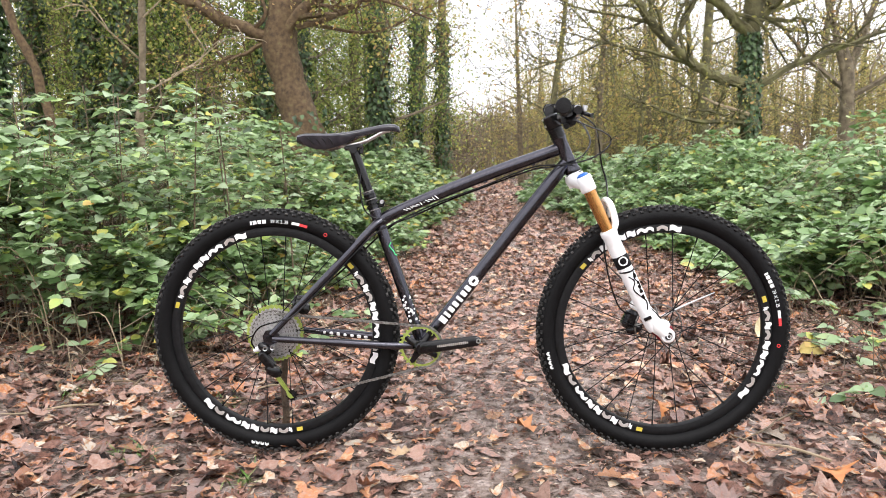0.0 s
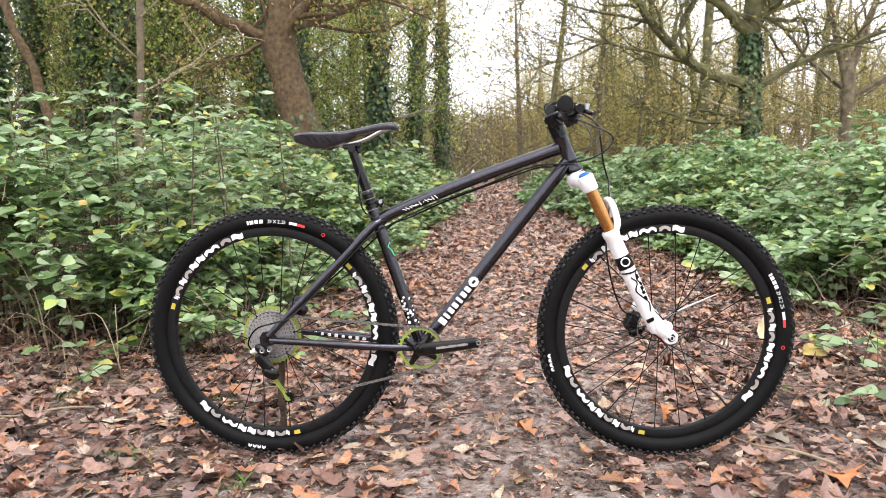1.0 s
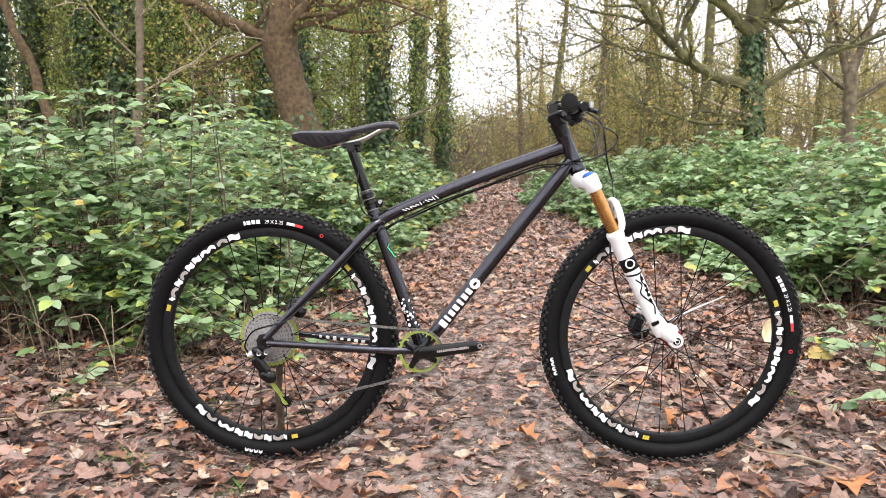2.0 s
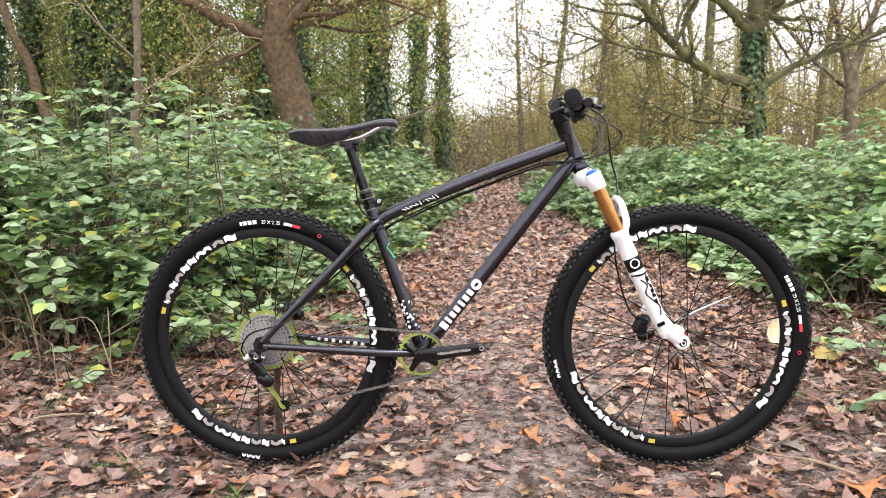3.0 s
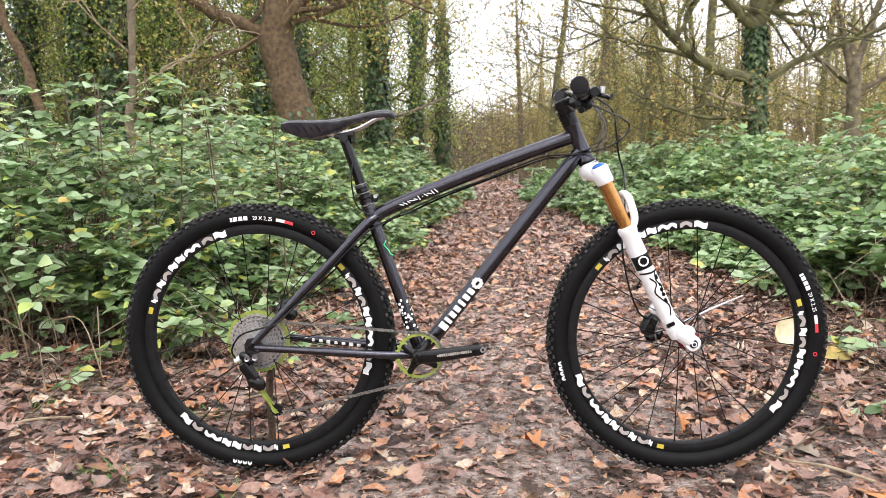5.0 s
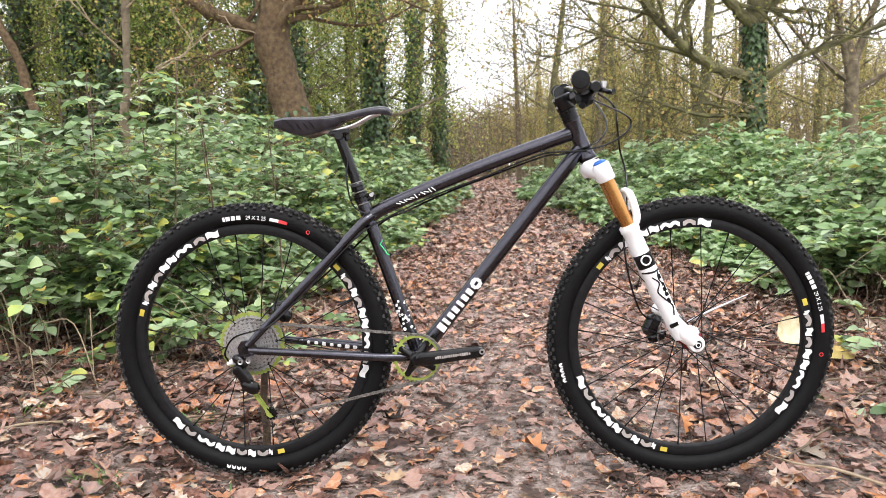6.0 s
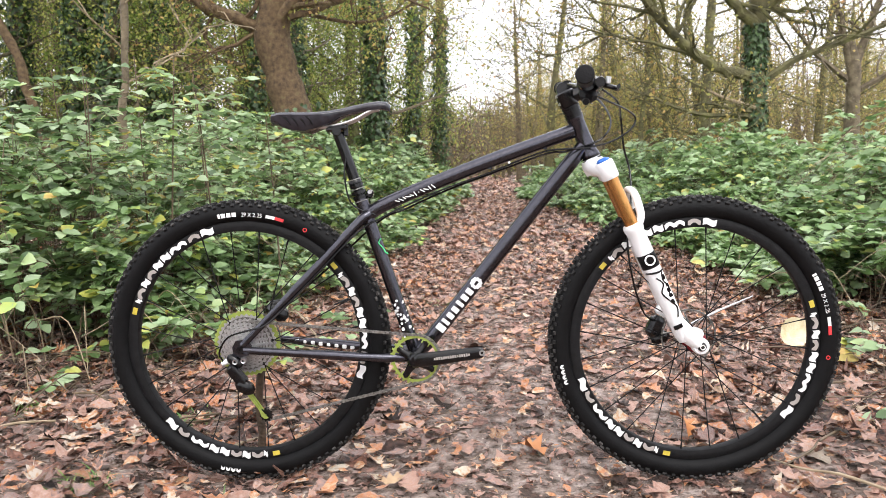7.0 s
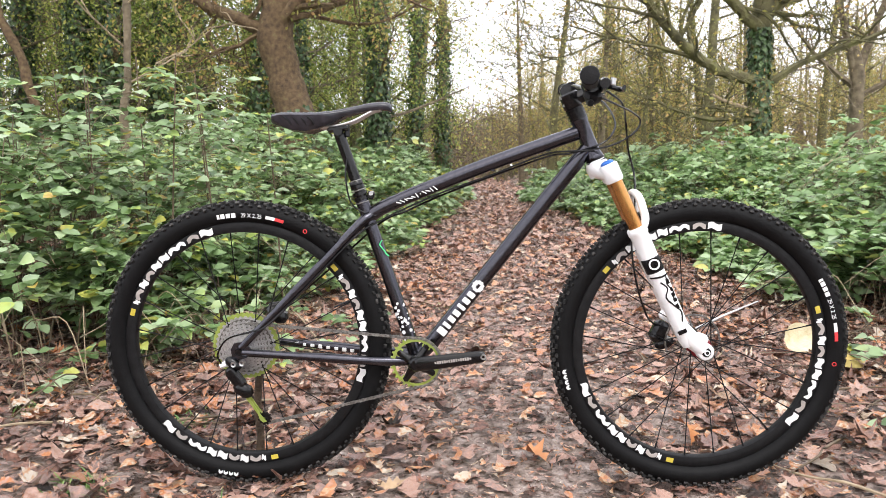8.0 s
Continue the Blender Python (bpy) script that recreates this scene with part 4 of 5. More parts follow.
for name, strokes in (("black_line", [[(-0.020, 0.268), (-0.008, 0.271), (0.008, 0.274), (0.020, 0.274)]]),
                      ("swoosh_graphic", [[(-0.004, 0.285), (0.006, 0.305), (-0.006, 0.325), (0.004, 0.350), (0.014, 0.372), (0.006, 0.395)], [(0.015, 0.275), (0.009, 0.296), (0.016, 0.318), (0.008, 0.338)]])):
    s = Shape()
    for stroke in strokes:
        pts = []
        for side_off, d in stroke:
            pts.append(a + AXIS * d + ACROSS * side_off + Vector((0, -math.sqrt(max(0.0216 ** 2 - side_off ** 2, 0.0)), 0)))
        s.tube(bend(pts, 4), 0.0026 if name == "black_line" else 0.0019, 6)
    part(name, s, BLACK, fork, "black curved line on the white fork leg")
part("axle_eye", Shape().lathe((0.573, -0.084, 0.370), [(0.0045, -0.0012), (0.0068, -0.0012), (0.0068, 0.001), (0.0045, 0.001)], 24, True), DECAL, fork, "pale ring on the axle cap", smooth=False)
part("axle_cap", Shape().lathe((0.573, -0.078, 0.370), [(0.001, -0.006), (0.004, -0.006), (0.0045, -0.004), (0.010, -0.004), (0.0115, 0.0), (0.0115, 0.006)], 24), BLACK, fork, "black axle cap")
s = Shape().block(Matrix.Translation((0.492, 0.056, 0.392)) @ pose(0, 0, 0, 0, 25, 0), (0.042, 0.036, 0.060), 0.3)
s.block(Matrix.Translation((0.505, 0.058, 0.362)) @ pose(0, 0, 0, 0, -20, 0), (0.050, 0.030, 0.026), 0.3)
part("front_caliper", s, BLACK, fork, "black disc brake caliper")
part("caliper_mount", Shape().block(Matrix.Translation((0.512, 0.062, 0.432)) @ pose(0, 0, 0, 0, 28, 0), (0.040, 0.020, 0.026), 0.3), WHITE, fork)

# handlebar
part("stem", Shape().tube([Vector((0.267, 0, 0.936)) - HEAD * 0.030, Vector((0.267, 0, 0.936)) - HEAD * 0.034, Vector((0.267, 0, 0.936)) - HEAD * 0.066, Vector((0.267, 0, 0.936)) - HEAD * 0.070], [0.021, 0.0240, 0.0240, 0.020], 24)
     .block(Matrix.Translation((0.268, 0, 0.990)) @ pose(0, 0, 0, 0, -24, 0), (0.066, 0.036, 0.030), 0.3)
     .tube([(0.300, -0.024, 1.004), (0.300, 0.024, 1.004)], 0.0215, 20), BLACK, bike, "short black stem with clamp bolts")
part("handlebar", Shape().tube(bend([(0.236, -0.36, 1.000), (0.262, -0.20, 1.002), (0.296, -0.08, 1.003), (0.300, 0, 1.004), (0.298, 0.08, 1.012), (0.284, 0.20, 1.032), (0.276, 0.36, 1.044)], 5), [0.0112] * 10 + [0.0155] * 11 + [0.0112] * 10, 16), BLACK, bike, "wide black handlebar")
for a, b in (((0.233, -0.370, 0.999), (0.254, -0.245, 1.001)), ((0.277, 0.370, 1.044), (0.281, 0.245, 1.036))):
    a, b = Vector(a), Vector(b)
    radii, pts = [0.010, 0.0175, 0.0195], [a - (b - a) * 0.01, a, a.lerp(b, 0.02)]
    for k in range(22):
        pts.append(a.lerp(b, 0.05 + 0.9 * k / 21))
        radii.append(0.0172 if k % 2 else 0.0162)
    part("grip", Shape().tube(pts + [b], radii + [0.018], 20), MATT, bike, "black ribbed rubber grip")
for sy, z in ((-1, 1.000), (1, 1.024)):
    lever = new("brake_lever")
    lever.parent = bike
    tagged(lever, "black hydraulic brake lever")
    y = sy * 0.205
    part("lever_clamp", Shape().tube([(0.263, y - 0.009, z), (0.263, y + 0.009, z)], 0.0185, 16), BLACK, lever)
    part("master_cylinder", Shape().tube([(0.288, y + sy * 0.03, z - 0.002), (0.292, y, z), (0.298, y - sy * 0.055, z - 0.004)], [0.011, 0.0145, 0.011], 14), BLACK, lever)
    part("blade", Shape().tube(bend([(0.298, y + sy * 0.02, z - 0.008), (0.318, y + sy * 0.05, z - 0.018), (0.312, y + sy * 0.11, z - 0.024), (0.306, y + sy * 0.135, z - 0.022)], 4), 0.0055, 8, squash=0.7), BLACK, lever)
    part("pivot_bolt", Shape().tube([(0.306, y + sy * 0.018, z - 0.004), (0.308, y + sy * 0.018, z + 0.010)], 0.0062, 12), STEEL, lever, "bright pivot bolt")
s = Shape().block(Matrix.Translation((0.272, -0.17, 0.978)) @ pose(0, 0, 0, 20, 15, 0), (0.040, 0.050, 0.034), 0.35)
s.tube([(0.268, -0.165, 0.965), (0.262, -0.205, 0.958)], [0.010, 0.007], 10)
s.tube([(0.264, -0.186, 1.0), (0.264, -0.168, 1.0)], 0.018, 16)
part("gear_shifter", s, MATT, bike, "black gear shifter pod")

for y in (-0.019, 0.019):
    for z in (0.992, 1.015):
        part("stem_bolt", Shape().tube([(0.318, y, z), (0.325, y, z + 0.001)], 0.0040, 10), CHAINSTEEL, bike, "small steel bolt")
for h in (0.036, 0.056):
    p = Vector((0.267, 0, 0.936)) - HEAD * h
    part("stem_bolt", Shape().tube([p + Vector((-0.022, -0.012, 0)), p + Vector((-0.022, 0.012, 0))], 0.0040, 10), CHAINSTEEL, bike, "small steel bolt")
part("bar_clamp", Shape().tube([(0.296, -0.092, 1.0032), (0.294, -0.078, 1.0032)], 0.0205, 18), BLACK, bike, "black clamp ring")

# cables
for name, pts, r in (
        ("gear_cable", [(0.292, -0.16, 0.975), (0.335, -0.12, 0.962), (0.385, -0.05, 0.950), (0.415, -0.01, 0.932), (0.400, -0.02, 0.903), (0.350, -0.028, 0.874), (0.285, -0.030, 0.860), (0.235, -0.024, 0.858), (0.192, -0.012, 0.853), (0.12, -0.010, 0.828), (0.055, -0.008, 0.802), (-0.06, -0.010, 0.762), (-0.16, -0.016, 0.720), (-0.222, -0.028, 0.690), (-0.28, -0.040, 0.655), (-0.40, -0.056, 0.535), (-0.50, -0.074, 0.436), (-0.545, -0.088, 0.420), (-0.600, -0.090, 0.402), (-0.626, -0.085, 0.362), (-0.618, -0.080, 0.335)], 0.0024),
        ("brake_hose", [(0.300, 0.15, 1.015), (0.345, 0.10, 0.985), (0.362, 0.03, 0.930), (0.340, -0.012, 0.890), (0.300, -0.024, 0.868), (0.240, -0.020, 0.852), (0.192, -0.006, 0.846), (0.055, -0.002, 0.798), (-0.06, -0.003, 0.756), (-0.16, 0.0, 0.712), (-0.235, 0.030, 0.676), (-0.40, 0.060, 0.530), (-0.54, 0.075, 0.42)], 0.0025),
        ("brake_hose", [(0.300, -0.15, 0.995), (0.352, -0.10, 0.966), (0.378, -0.02, 0.925), (0.394, 0.02, 0.86), (0.412, 0.03, 0.80), (0.405, -0.02, 0.72), (0.392, -0.050, 0.63), (0.408, -0.050, 0.53), (0.440, -0.020, 0.45), (0.480, 0.050, 0.41)], 0.0025),
        ("dropper_cable", [(-0.305, -0.014, 0.845), (-0.310, -0.018, 0.80), (-0.300, -0.019, 0.74), (-0.276, -0.019, 0.715), (-0.235, -0.016, 0.700)], 0.0022)):
    part(name, Shape().tube(bend(pts, 6), r, 8), BLACK, bike, "thin black cable")
s = Shape().block(Matrix.Translation((-0.512, 0.062, 0.436)) @ pose(0, 0, 0, 0, 40, 0), (0.060, 0.034, 0.036), 0.3)
s.tube([(-0.53, 0.06, 0.455), (-0.48, 0.06, 0.468)], [0.012, 0.008], 10)
part("rear_caliper", s, BLACK, bike, "black rear brake caliper")

# stick that holds the bicycle up
s = Shape().tube(bend([(-0.590, 0.102, -0.02), (-0.580, 0.100, 0.08), (-0.584, 0.094, 0.17), (-0.574, 0.090, 0.27), (-0.568, 0.086, 0.352)], 4), [0.0105, 0.0125, 0.0115, 0.012, 0.0105, 0.0115] + [0.011] * 11, 10)
tagged(new("prop_stick", mesh_from("prop_stick", s, STICK)), "short brown stick propping up the bicycle's rear axle", "stick")
# ---- bramble banks ----
def bramble(name, label, canes, reach, size, seed, region, grow, group="bramble banks", dry=0.10, mat=BRAMBLE):
    """A clump of arching canes with leaves in threes."""
    rnd = random.Random(seed)
    stems, dead = Shape(), Shape()
    place, along, up, big = [], [], [], []
    for c in range(canes):
        for tries in range(60):
            x, y = rnd.uniform(region[0], region[1]), rnd.uniform(region[2], region[3])
            inside = max(trail_left(y) - x, x - trail_right(y))
            if inside > 0.02:
                break
        else:
            continue
        tall = grow(x, y, inside) * rnd.uniform(0.55, 1.12) * (1.0 + 0.45 * noise.noise((x * 1.3, y * 1.3, 9.0)))
        side = 1 if x < 0.5 else -1
        a = rnd.gauss(-0.55 if side > 0 else math.pi + 0.55, 1.3)
        d = Vector((math.cos(a), math.sin(a), 0))
        arch = rnd.uniform(0.4, 1.0) * reach * min(1.0, 0.35 + inside * 0.8)
        p0 = Vector((x, y, lie(x, y) - 0.02))
        pts = bend([p0, p0 + d * arch * 0.15 + Vector((0, 0, tall * 0.6)), p0 + d * arch * 0.5 + Vector((0, 0, tall)), p0 + d * arch + Vector((0, 0, tall * rnd.uniform(0.55, 0.95)))], 5)
        radius = rnd.uniform(0.0022, 0.0042) * (size / 0.07)
        if rnd.random() < dry:
            dead.tube(pts, [radius * (1 - 0.6 * i / len(pts)) for i in range(len(pts))], 4, False)
            continue
        stems.tube(pts, [radius * (1 - 0.6 * i / len(pts)) for i in range(len(pts))], 4, False)
        for i in range(3, len(pts)):
            for rep in range(4 if i > 9 else 2 if i > 5 else 1):
                q = pts[i - 1].lerp(pts[i], rnd.random())
                if noise.noise(q * 2.6) < -0.12 and rnd.random() < 0.85:
                    continue
                h = rnd.uniform(0, math.tau)
                out = Vector((math.cos(h), math.sin(h), rnd.uniform(-0.15, 0.5))).normalized()
                s0 = size * rnd.uniform(0.5, 1.4)
                hub = q + out * s0 * rnd.uniform(0.4, 0.9)
                stems.tube([q, hub], radius * 0.4, 3, False)
                tip = Vector((rnd.gauss(0, 0.30), rnd.gauss(-0.08, 0.30), 1)).normalized()
                turn = tip.cross(out).normalized()
                for ang, f in ((0, 1.0), (1.25, 0.82), (-1.25, 0.82)):
                    place.append(hub + out * s0 * 0.05)
                    along.append(out * math.cos(ang) + turn * math.sin(ang) + Vector((0, 0, rnd.uniform(-0.25, 0.08))))
                    up.append(tip + Vector((rnd.gauss(0, 0.2), rnd.gauss(0, 0.2), 0)))
                    big.append(s0 * f)
    bush = thing(name, label, "bramble", group)
    tagged(part("cane_tangle", stems, CANE, bush, "thin brown thorny canes"), kind="stuff")
    if dead.v:
        tagged(part("dead_cane_tangle", dead, DRYCANE, bush, "dry straw-coloured canes"), kind="stuff")
    ob = new("leaves", leaf_cloud("leaves", *LEAFLET, place, along, up, big, mat, 0.25, seed))
    ob.parent = bush
    tagged(ob, "green bramble leaves in threes", kind="stuff")
    return bush


def left_height(x, y, inside):
    return min(0.84 if y < 3.4 else 0.88, 0.15 + inside * 0.66)


def right_height(x, y, inside):
    return min(1.0 if y < 4.8 else 0.80, 0.15 + inside * 0.52)


LOW = "dense green bramble bank beside the woodland trail"
for i, (region, canes) in enumerate((((-2.3, -1.3, 1.05, 1.7), 85), ((-3.4, -2.2, 1.0, 1.9), 75), ((-1.9, -0.7, 1.6, 2.8), 120), ((-3.2, -1.8, 1.7, 3.0), 90), ((-4.6, -3.0, 1.6, 3.2), 90),
                                     ((-2.2, -0.6, 2.8, 4.6), 115), ((-4.4, -2.0, 3.0, 4.8), 95))):
    bramble("bramble_bush", LOW, int(canes * 0.9), 0.75, 0.063, 100 + i, region, left_height, dry=0.28)
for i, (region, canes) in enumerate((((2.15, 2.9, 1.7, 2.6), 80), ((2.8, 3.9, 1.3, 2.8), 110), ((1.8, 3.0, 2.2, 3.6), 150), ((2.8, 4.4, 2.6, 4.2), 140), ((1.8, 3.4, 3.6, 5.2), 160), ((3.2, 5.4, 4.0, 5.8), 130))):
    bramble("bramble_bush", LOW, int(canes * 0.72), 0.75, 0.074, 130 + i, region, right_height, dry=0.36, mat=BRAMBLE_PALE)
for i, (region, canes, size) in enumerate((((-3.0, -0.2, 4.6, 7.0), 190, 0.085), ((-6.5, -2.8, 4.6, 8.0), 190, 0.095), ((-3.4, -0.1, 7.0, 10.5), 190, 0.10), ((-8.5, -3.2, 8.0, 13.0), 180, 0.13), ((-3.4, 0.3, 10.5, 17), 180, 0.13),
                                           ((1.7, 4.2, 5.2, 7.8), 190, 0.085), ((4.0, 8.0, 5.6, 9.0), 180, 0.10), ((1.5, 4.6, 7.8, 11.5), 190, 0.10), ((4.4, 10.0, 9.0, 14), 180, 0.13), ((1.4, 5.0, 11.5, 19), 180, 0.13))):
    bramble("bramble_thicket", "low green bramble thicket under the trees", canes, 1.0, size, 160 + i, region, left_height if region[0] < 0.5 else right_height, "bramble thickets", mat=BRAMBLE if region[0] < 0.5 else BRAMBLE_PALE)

# sprawling dry stems and a few low leaves along the foot of the banks
for i, (x0, x1, y0, y1, side) in enumerate(((-2.0, -1.15, 0.60, 1.15, 1), (-2.6, -1.3, 0.45, 1.2, 1), (-1.6, -1.0, 0.95, 1.5, 1), (-1.3, -0.8, 1.2, 2.2, 1), (1.75, 2.2, 0.9, 1.8, -1), (1.8, 2.3, 1.9, 3.0, -1), (1.45, 1.9, 0.35, 0.9, -1))):
    rnd = random.Random(350 + i)
    fringe = thing("bank_fringe", "sprawling dry bramble stems with a few low green leaves", "bramble", "bramble banks")
    s = Shape()
    place, along, up, big = [], [], [], []
    for k in range(20 if i < 2 else 30):
        x, y, a = rnd.uniform(x0, x1), rnd.uniform(y0, y1), rnd.uniform(0, math.tau)
        ln, rise = rnd.uniform(0.15, 0.6), rnd.uniform(0.02, 0.28)
        p0 = Vector((x, y, lie(x, y)))
        d = Vector((math.cos(a), math.sin(a), 0))
        pts = bend([p0, p0 + d * ln * 0.4 + Vector((0, 0, rise)), p0 + d * ln + Vector((0, 0, rise * rnd.uniform(0.1, 1.2)))], 4)
        s.tube(pts, rnd.uniform(0.0012, 0.0026), 4, False)
        if k % 3 == 0 and i > 1:
            for q in pts[4:]:
                h = rnd.uniform(0, math.tau)
                for ang in (0, 1.25, -1.25):
                    place.append(q + Vector((0, 0, 0.02)))
                    along.append((math.cos(h + ang), math.sin(h + ang), rnd.uniform(-0.2, 0.1)))
                    up.append((rnd.gauss(0, 0.3), rnd.gauss(-0.3, 0.3), 1))
                    big.append(rnd.uniform(0.035, 0.07))
    tagged(part("dry_tangle", s, DRYCANE if i % 2 else CANE, fringe, "dry brown stems"), kind="stuff")
    if place:
        ob = new("leaves", leaf_cloud("leaves", *LEAFLET, place, along, up, big, BRAMBLE, 0.25, 350 + i))
        ob.parent = fringe
        tagged(ob, kind="stuff")

# tall leafy shoots that stand above the bank
for i, (x, y, h) in enumerate(((-1.86, 1.7, 1.30), (-1.66, 1.9, 1.38), (-1.50, 1.75, 1.36), (-1.28, 1.85, 1.28), (-2.25, 1.6, 1.24), (-1.02, 2.1, 1.08), (-2.5, 2.0, 1.38), (-1.75, 1.5, 1.22), (-2.05, 1.9, 1.32), (-1.42, 2.2, 1.30), (-2.75, 1.7, 1.20))):
    rnd = random.Random(300 + i)
    shoot = thing("tall_bramble_shoot", "slender upright shoot with broad grey-green leaves", "shrub", "tall shoots")
    lean = rnd.uniform(-0.08, 0.10)
    pts = bend([(x, y, 0.02), (x + lean * 0.4, y, h * 0.5), (x + lean, y - 0.03, h)], 6)
    s = Shape().tube(pts, [0.0065 - 0.0003 * k for k in range(len(pts))], 6)
    place, along, up, big = [], [], [], []
    for k in range(30):
        q = pts[0].lerp(pts[-1], 0.50 + 0.45 * rnd.random())
        a = rnd.uniform(0, math.tau)
        out = Vector((math.cos(a), math.sin(a), rnd.uniform(-0.1, 0.35)))
        end = q + out * rnd.uniform(0.06, 0.26)
        s.tube([q, end], 0.0014, 3, False)
        for ang in (0, 1.2, -1.2):
            place.append(end)
            along.append(Vector((math.cos(a + ang), math.sin(a + ang), rnd.uniform(-0.3, 0.1))))
            up.append((rnd.gauss(0, 0.3), rnd.gauss(-0.2, 0.3), 1))
            big.append(rnd.uniform(0.048, 0.080))
    tagged(part("shoot_stem", s, CANE, shoot), kind="stuff")
    ob = new("shoot_leaves", leaf_cloud("shoot_leaves", *LEAFLET, place, along, up, big, BRAMBLE, 0.25, 300 + i))
    ob.parent = shoot

# ---- trees ----
def grow_limb(wood, tips, pts, r0, r1, rnd, twigs, depth=0, twig_len=0.9):
    """A tapering limb along pts that throws off twigs; tips collects the places for leaves."""
    path = bend(pts, 4)
    n = len(path)
    path = [p + Vector((rnd.gauss(0, 0.14), rnd.gauss(0, 0.14), rnd.gauss(0, 0.14))) * min(r0, 0.2) if 0 < i < n - 1 else p for i, p in enumerate(path)]
    wood.tube(path, [r0 + (r1 - r0) * i / (n - 1) for i in range(n)], 9 if r0 > 0.06 else 5, False)
    for k in range(twigs):
        f = rnd.uniform(0.25, 1.0)
        i = min(n - 2, int(f * (n - 1)))
        p = path[i]
        d = (path[i + 1] - path[i]).normalized()
        off = Vector((rnd.gauss(0, 1), rnd.gauss(0, 1), rnd.gauss(0.25, 0.8))).normalized()
        d = (d * 0.7 + off).normalized()
        ln = twig_len * rnd.uniform(0.5, 1.2)
        r = max(0.006, (r0 + (r1 - r0) * f) * 0.45)
        q = [p, p + d * ln * 0.4 + Vector((rnd.gauss(0, 0.08), rnd.gauss(0, 0.08), rnd.gauss(0, 0.08))) * ln, p + d * ln * 0.75 + Vector((rnd.gauss(0, 0.1), rnd.gauss(0, 0.1), rnd.gauss(0, 0.1))) * ln, p + d * ln]
        if depth < 2 and ln > 0.3:
            grow_limb(wood, tips, q, r, r * 0.3, rnd, 3 if depth == 0 else 2, depth + 1, ln * 0.55)
        else:
            wood.tube(q, [r, r * 0.8, r * 0.6, r * 0.3], 4, False)
        tips += q[1:]


def foliage(name, parent, tips, per, spread, size, mat, seed, label=""):
    rng = np.random.default_rng(seed)
    base = np.repeat(np.array([tuple(p) for p in tips]), per, 0)
    n = len(base)
    place = base + rng.normal(0, spread, (n, 3))
    ob = new(name, leaf_cloud(name, *SMALL, place, rng.normal(0, 1, (n, 3)), rng.normal(0, 1, (n, 3)) + (0, 0, 0.8), rng.uniform(size * 0.6, size * 1.3, n), mat, 0, seed))
    ob.parent = parent
    tagged(ob, label, kind="stuff")


def ivy_on(parent, path, radius, count, size, seed, thick=0.05):
    """Ivy leaves round a trunk."""
    rng = np.random.default_rng(seed)
    place, along, up = [], [], []
    path = [Vector(p) for p in path]
    for i in range(count):
        f = rng.random() * (len(path) - 1)
        p = path[int(f)].lerp(path[min(int(f) + 1, len(path) - 1)], f - int(f))
        a = rng.uniform(0, math.tau)
        out = Vector((math.cos(a), math.sin(a), 0))
        place.append(p + out * (radius + abs(rng.normal(0, thick))))
        along.append(Vector((rng.normal(0, 0.5), rng.normal(0, 0.5), -1)) + out * 0.3)
        up.append(out + Vector((0, 0, 0.5)) + Vector(rng.normal(0, 0.3, 3)))
    ob = new("ivy", leaf_cloud("ivy", *blade([(0, 0.05), (0.15, 0.42), (0.45, 0.36), (1, 0.02)], 0, 0.2), place, along, up, rng.uniform(size * 0.6, size * 1.3, count), IVY, 0.2, seed))
    ob.parent = parent
    tagged(ob, "dark green ivy leaves", kind="stuff")


def trunk_mesh(path, radii, seed, sides=18):
    rnd = random.Random(seed)
    pts = bend(path, 6)
    n = len(pts)
    rr = [np.interp(i / (n - 1), np.linspace(0, 1, len(radii)), radii) * (1 + rnd.gauss(0, 0.025)) for i in range(n)]
    s = Shape().tube(pts, [float(r) for r in rr], sides)
    s.v = [tuple(Vector(v) + Vector((1, 1, 0)) * 0.03 * noise.noise(Vector(v) * 3.5)) for v in s.v]
    return s


def hero_tree(name, label, path, radii, limbs, bark, seed, leaves, leaf_mat, twigs=7, per=7, twig_len=0.9):
    tree = thing(name, label, "tree", "woodland trees")
    part("trunk", trunk_mesh(path, radii, seed), bark, tree, "rough mossy trunk")
    rnd = random.Random(seed)
    tips = []
    for pts, r0, r1 in limbs:
        wood = Shape()
        grow_limb(wood, tips, pts, r0, r1, rnd, twigs, 0, twig_len)
        part("bough", wood, bark, tree, "crooked bare bough with twigs")
    if leaves:
        foliage("crown", tree, tips, per, 0.16, 0.055, leaf_mat, seed, "sparse yellowing autumn leaves")
    return tree


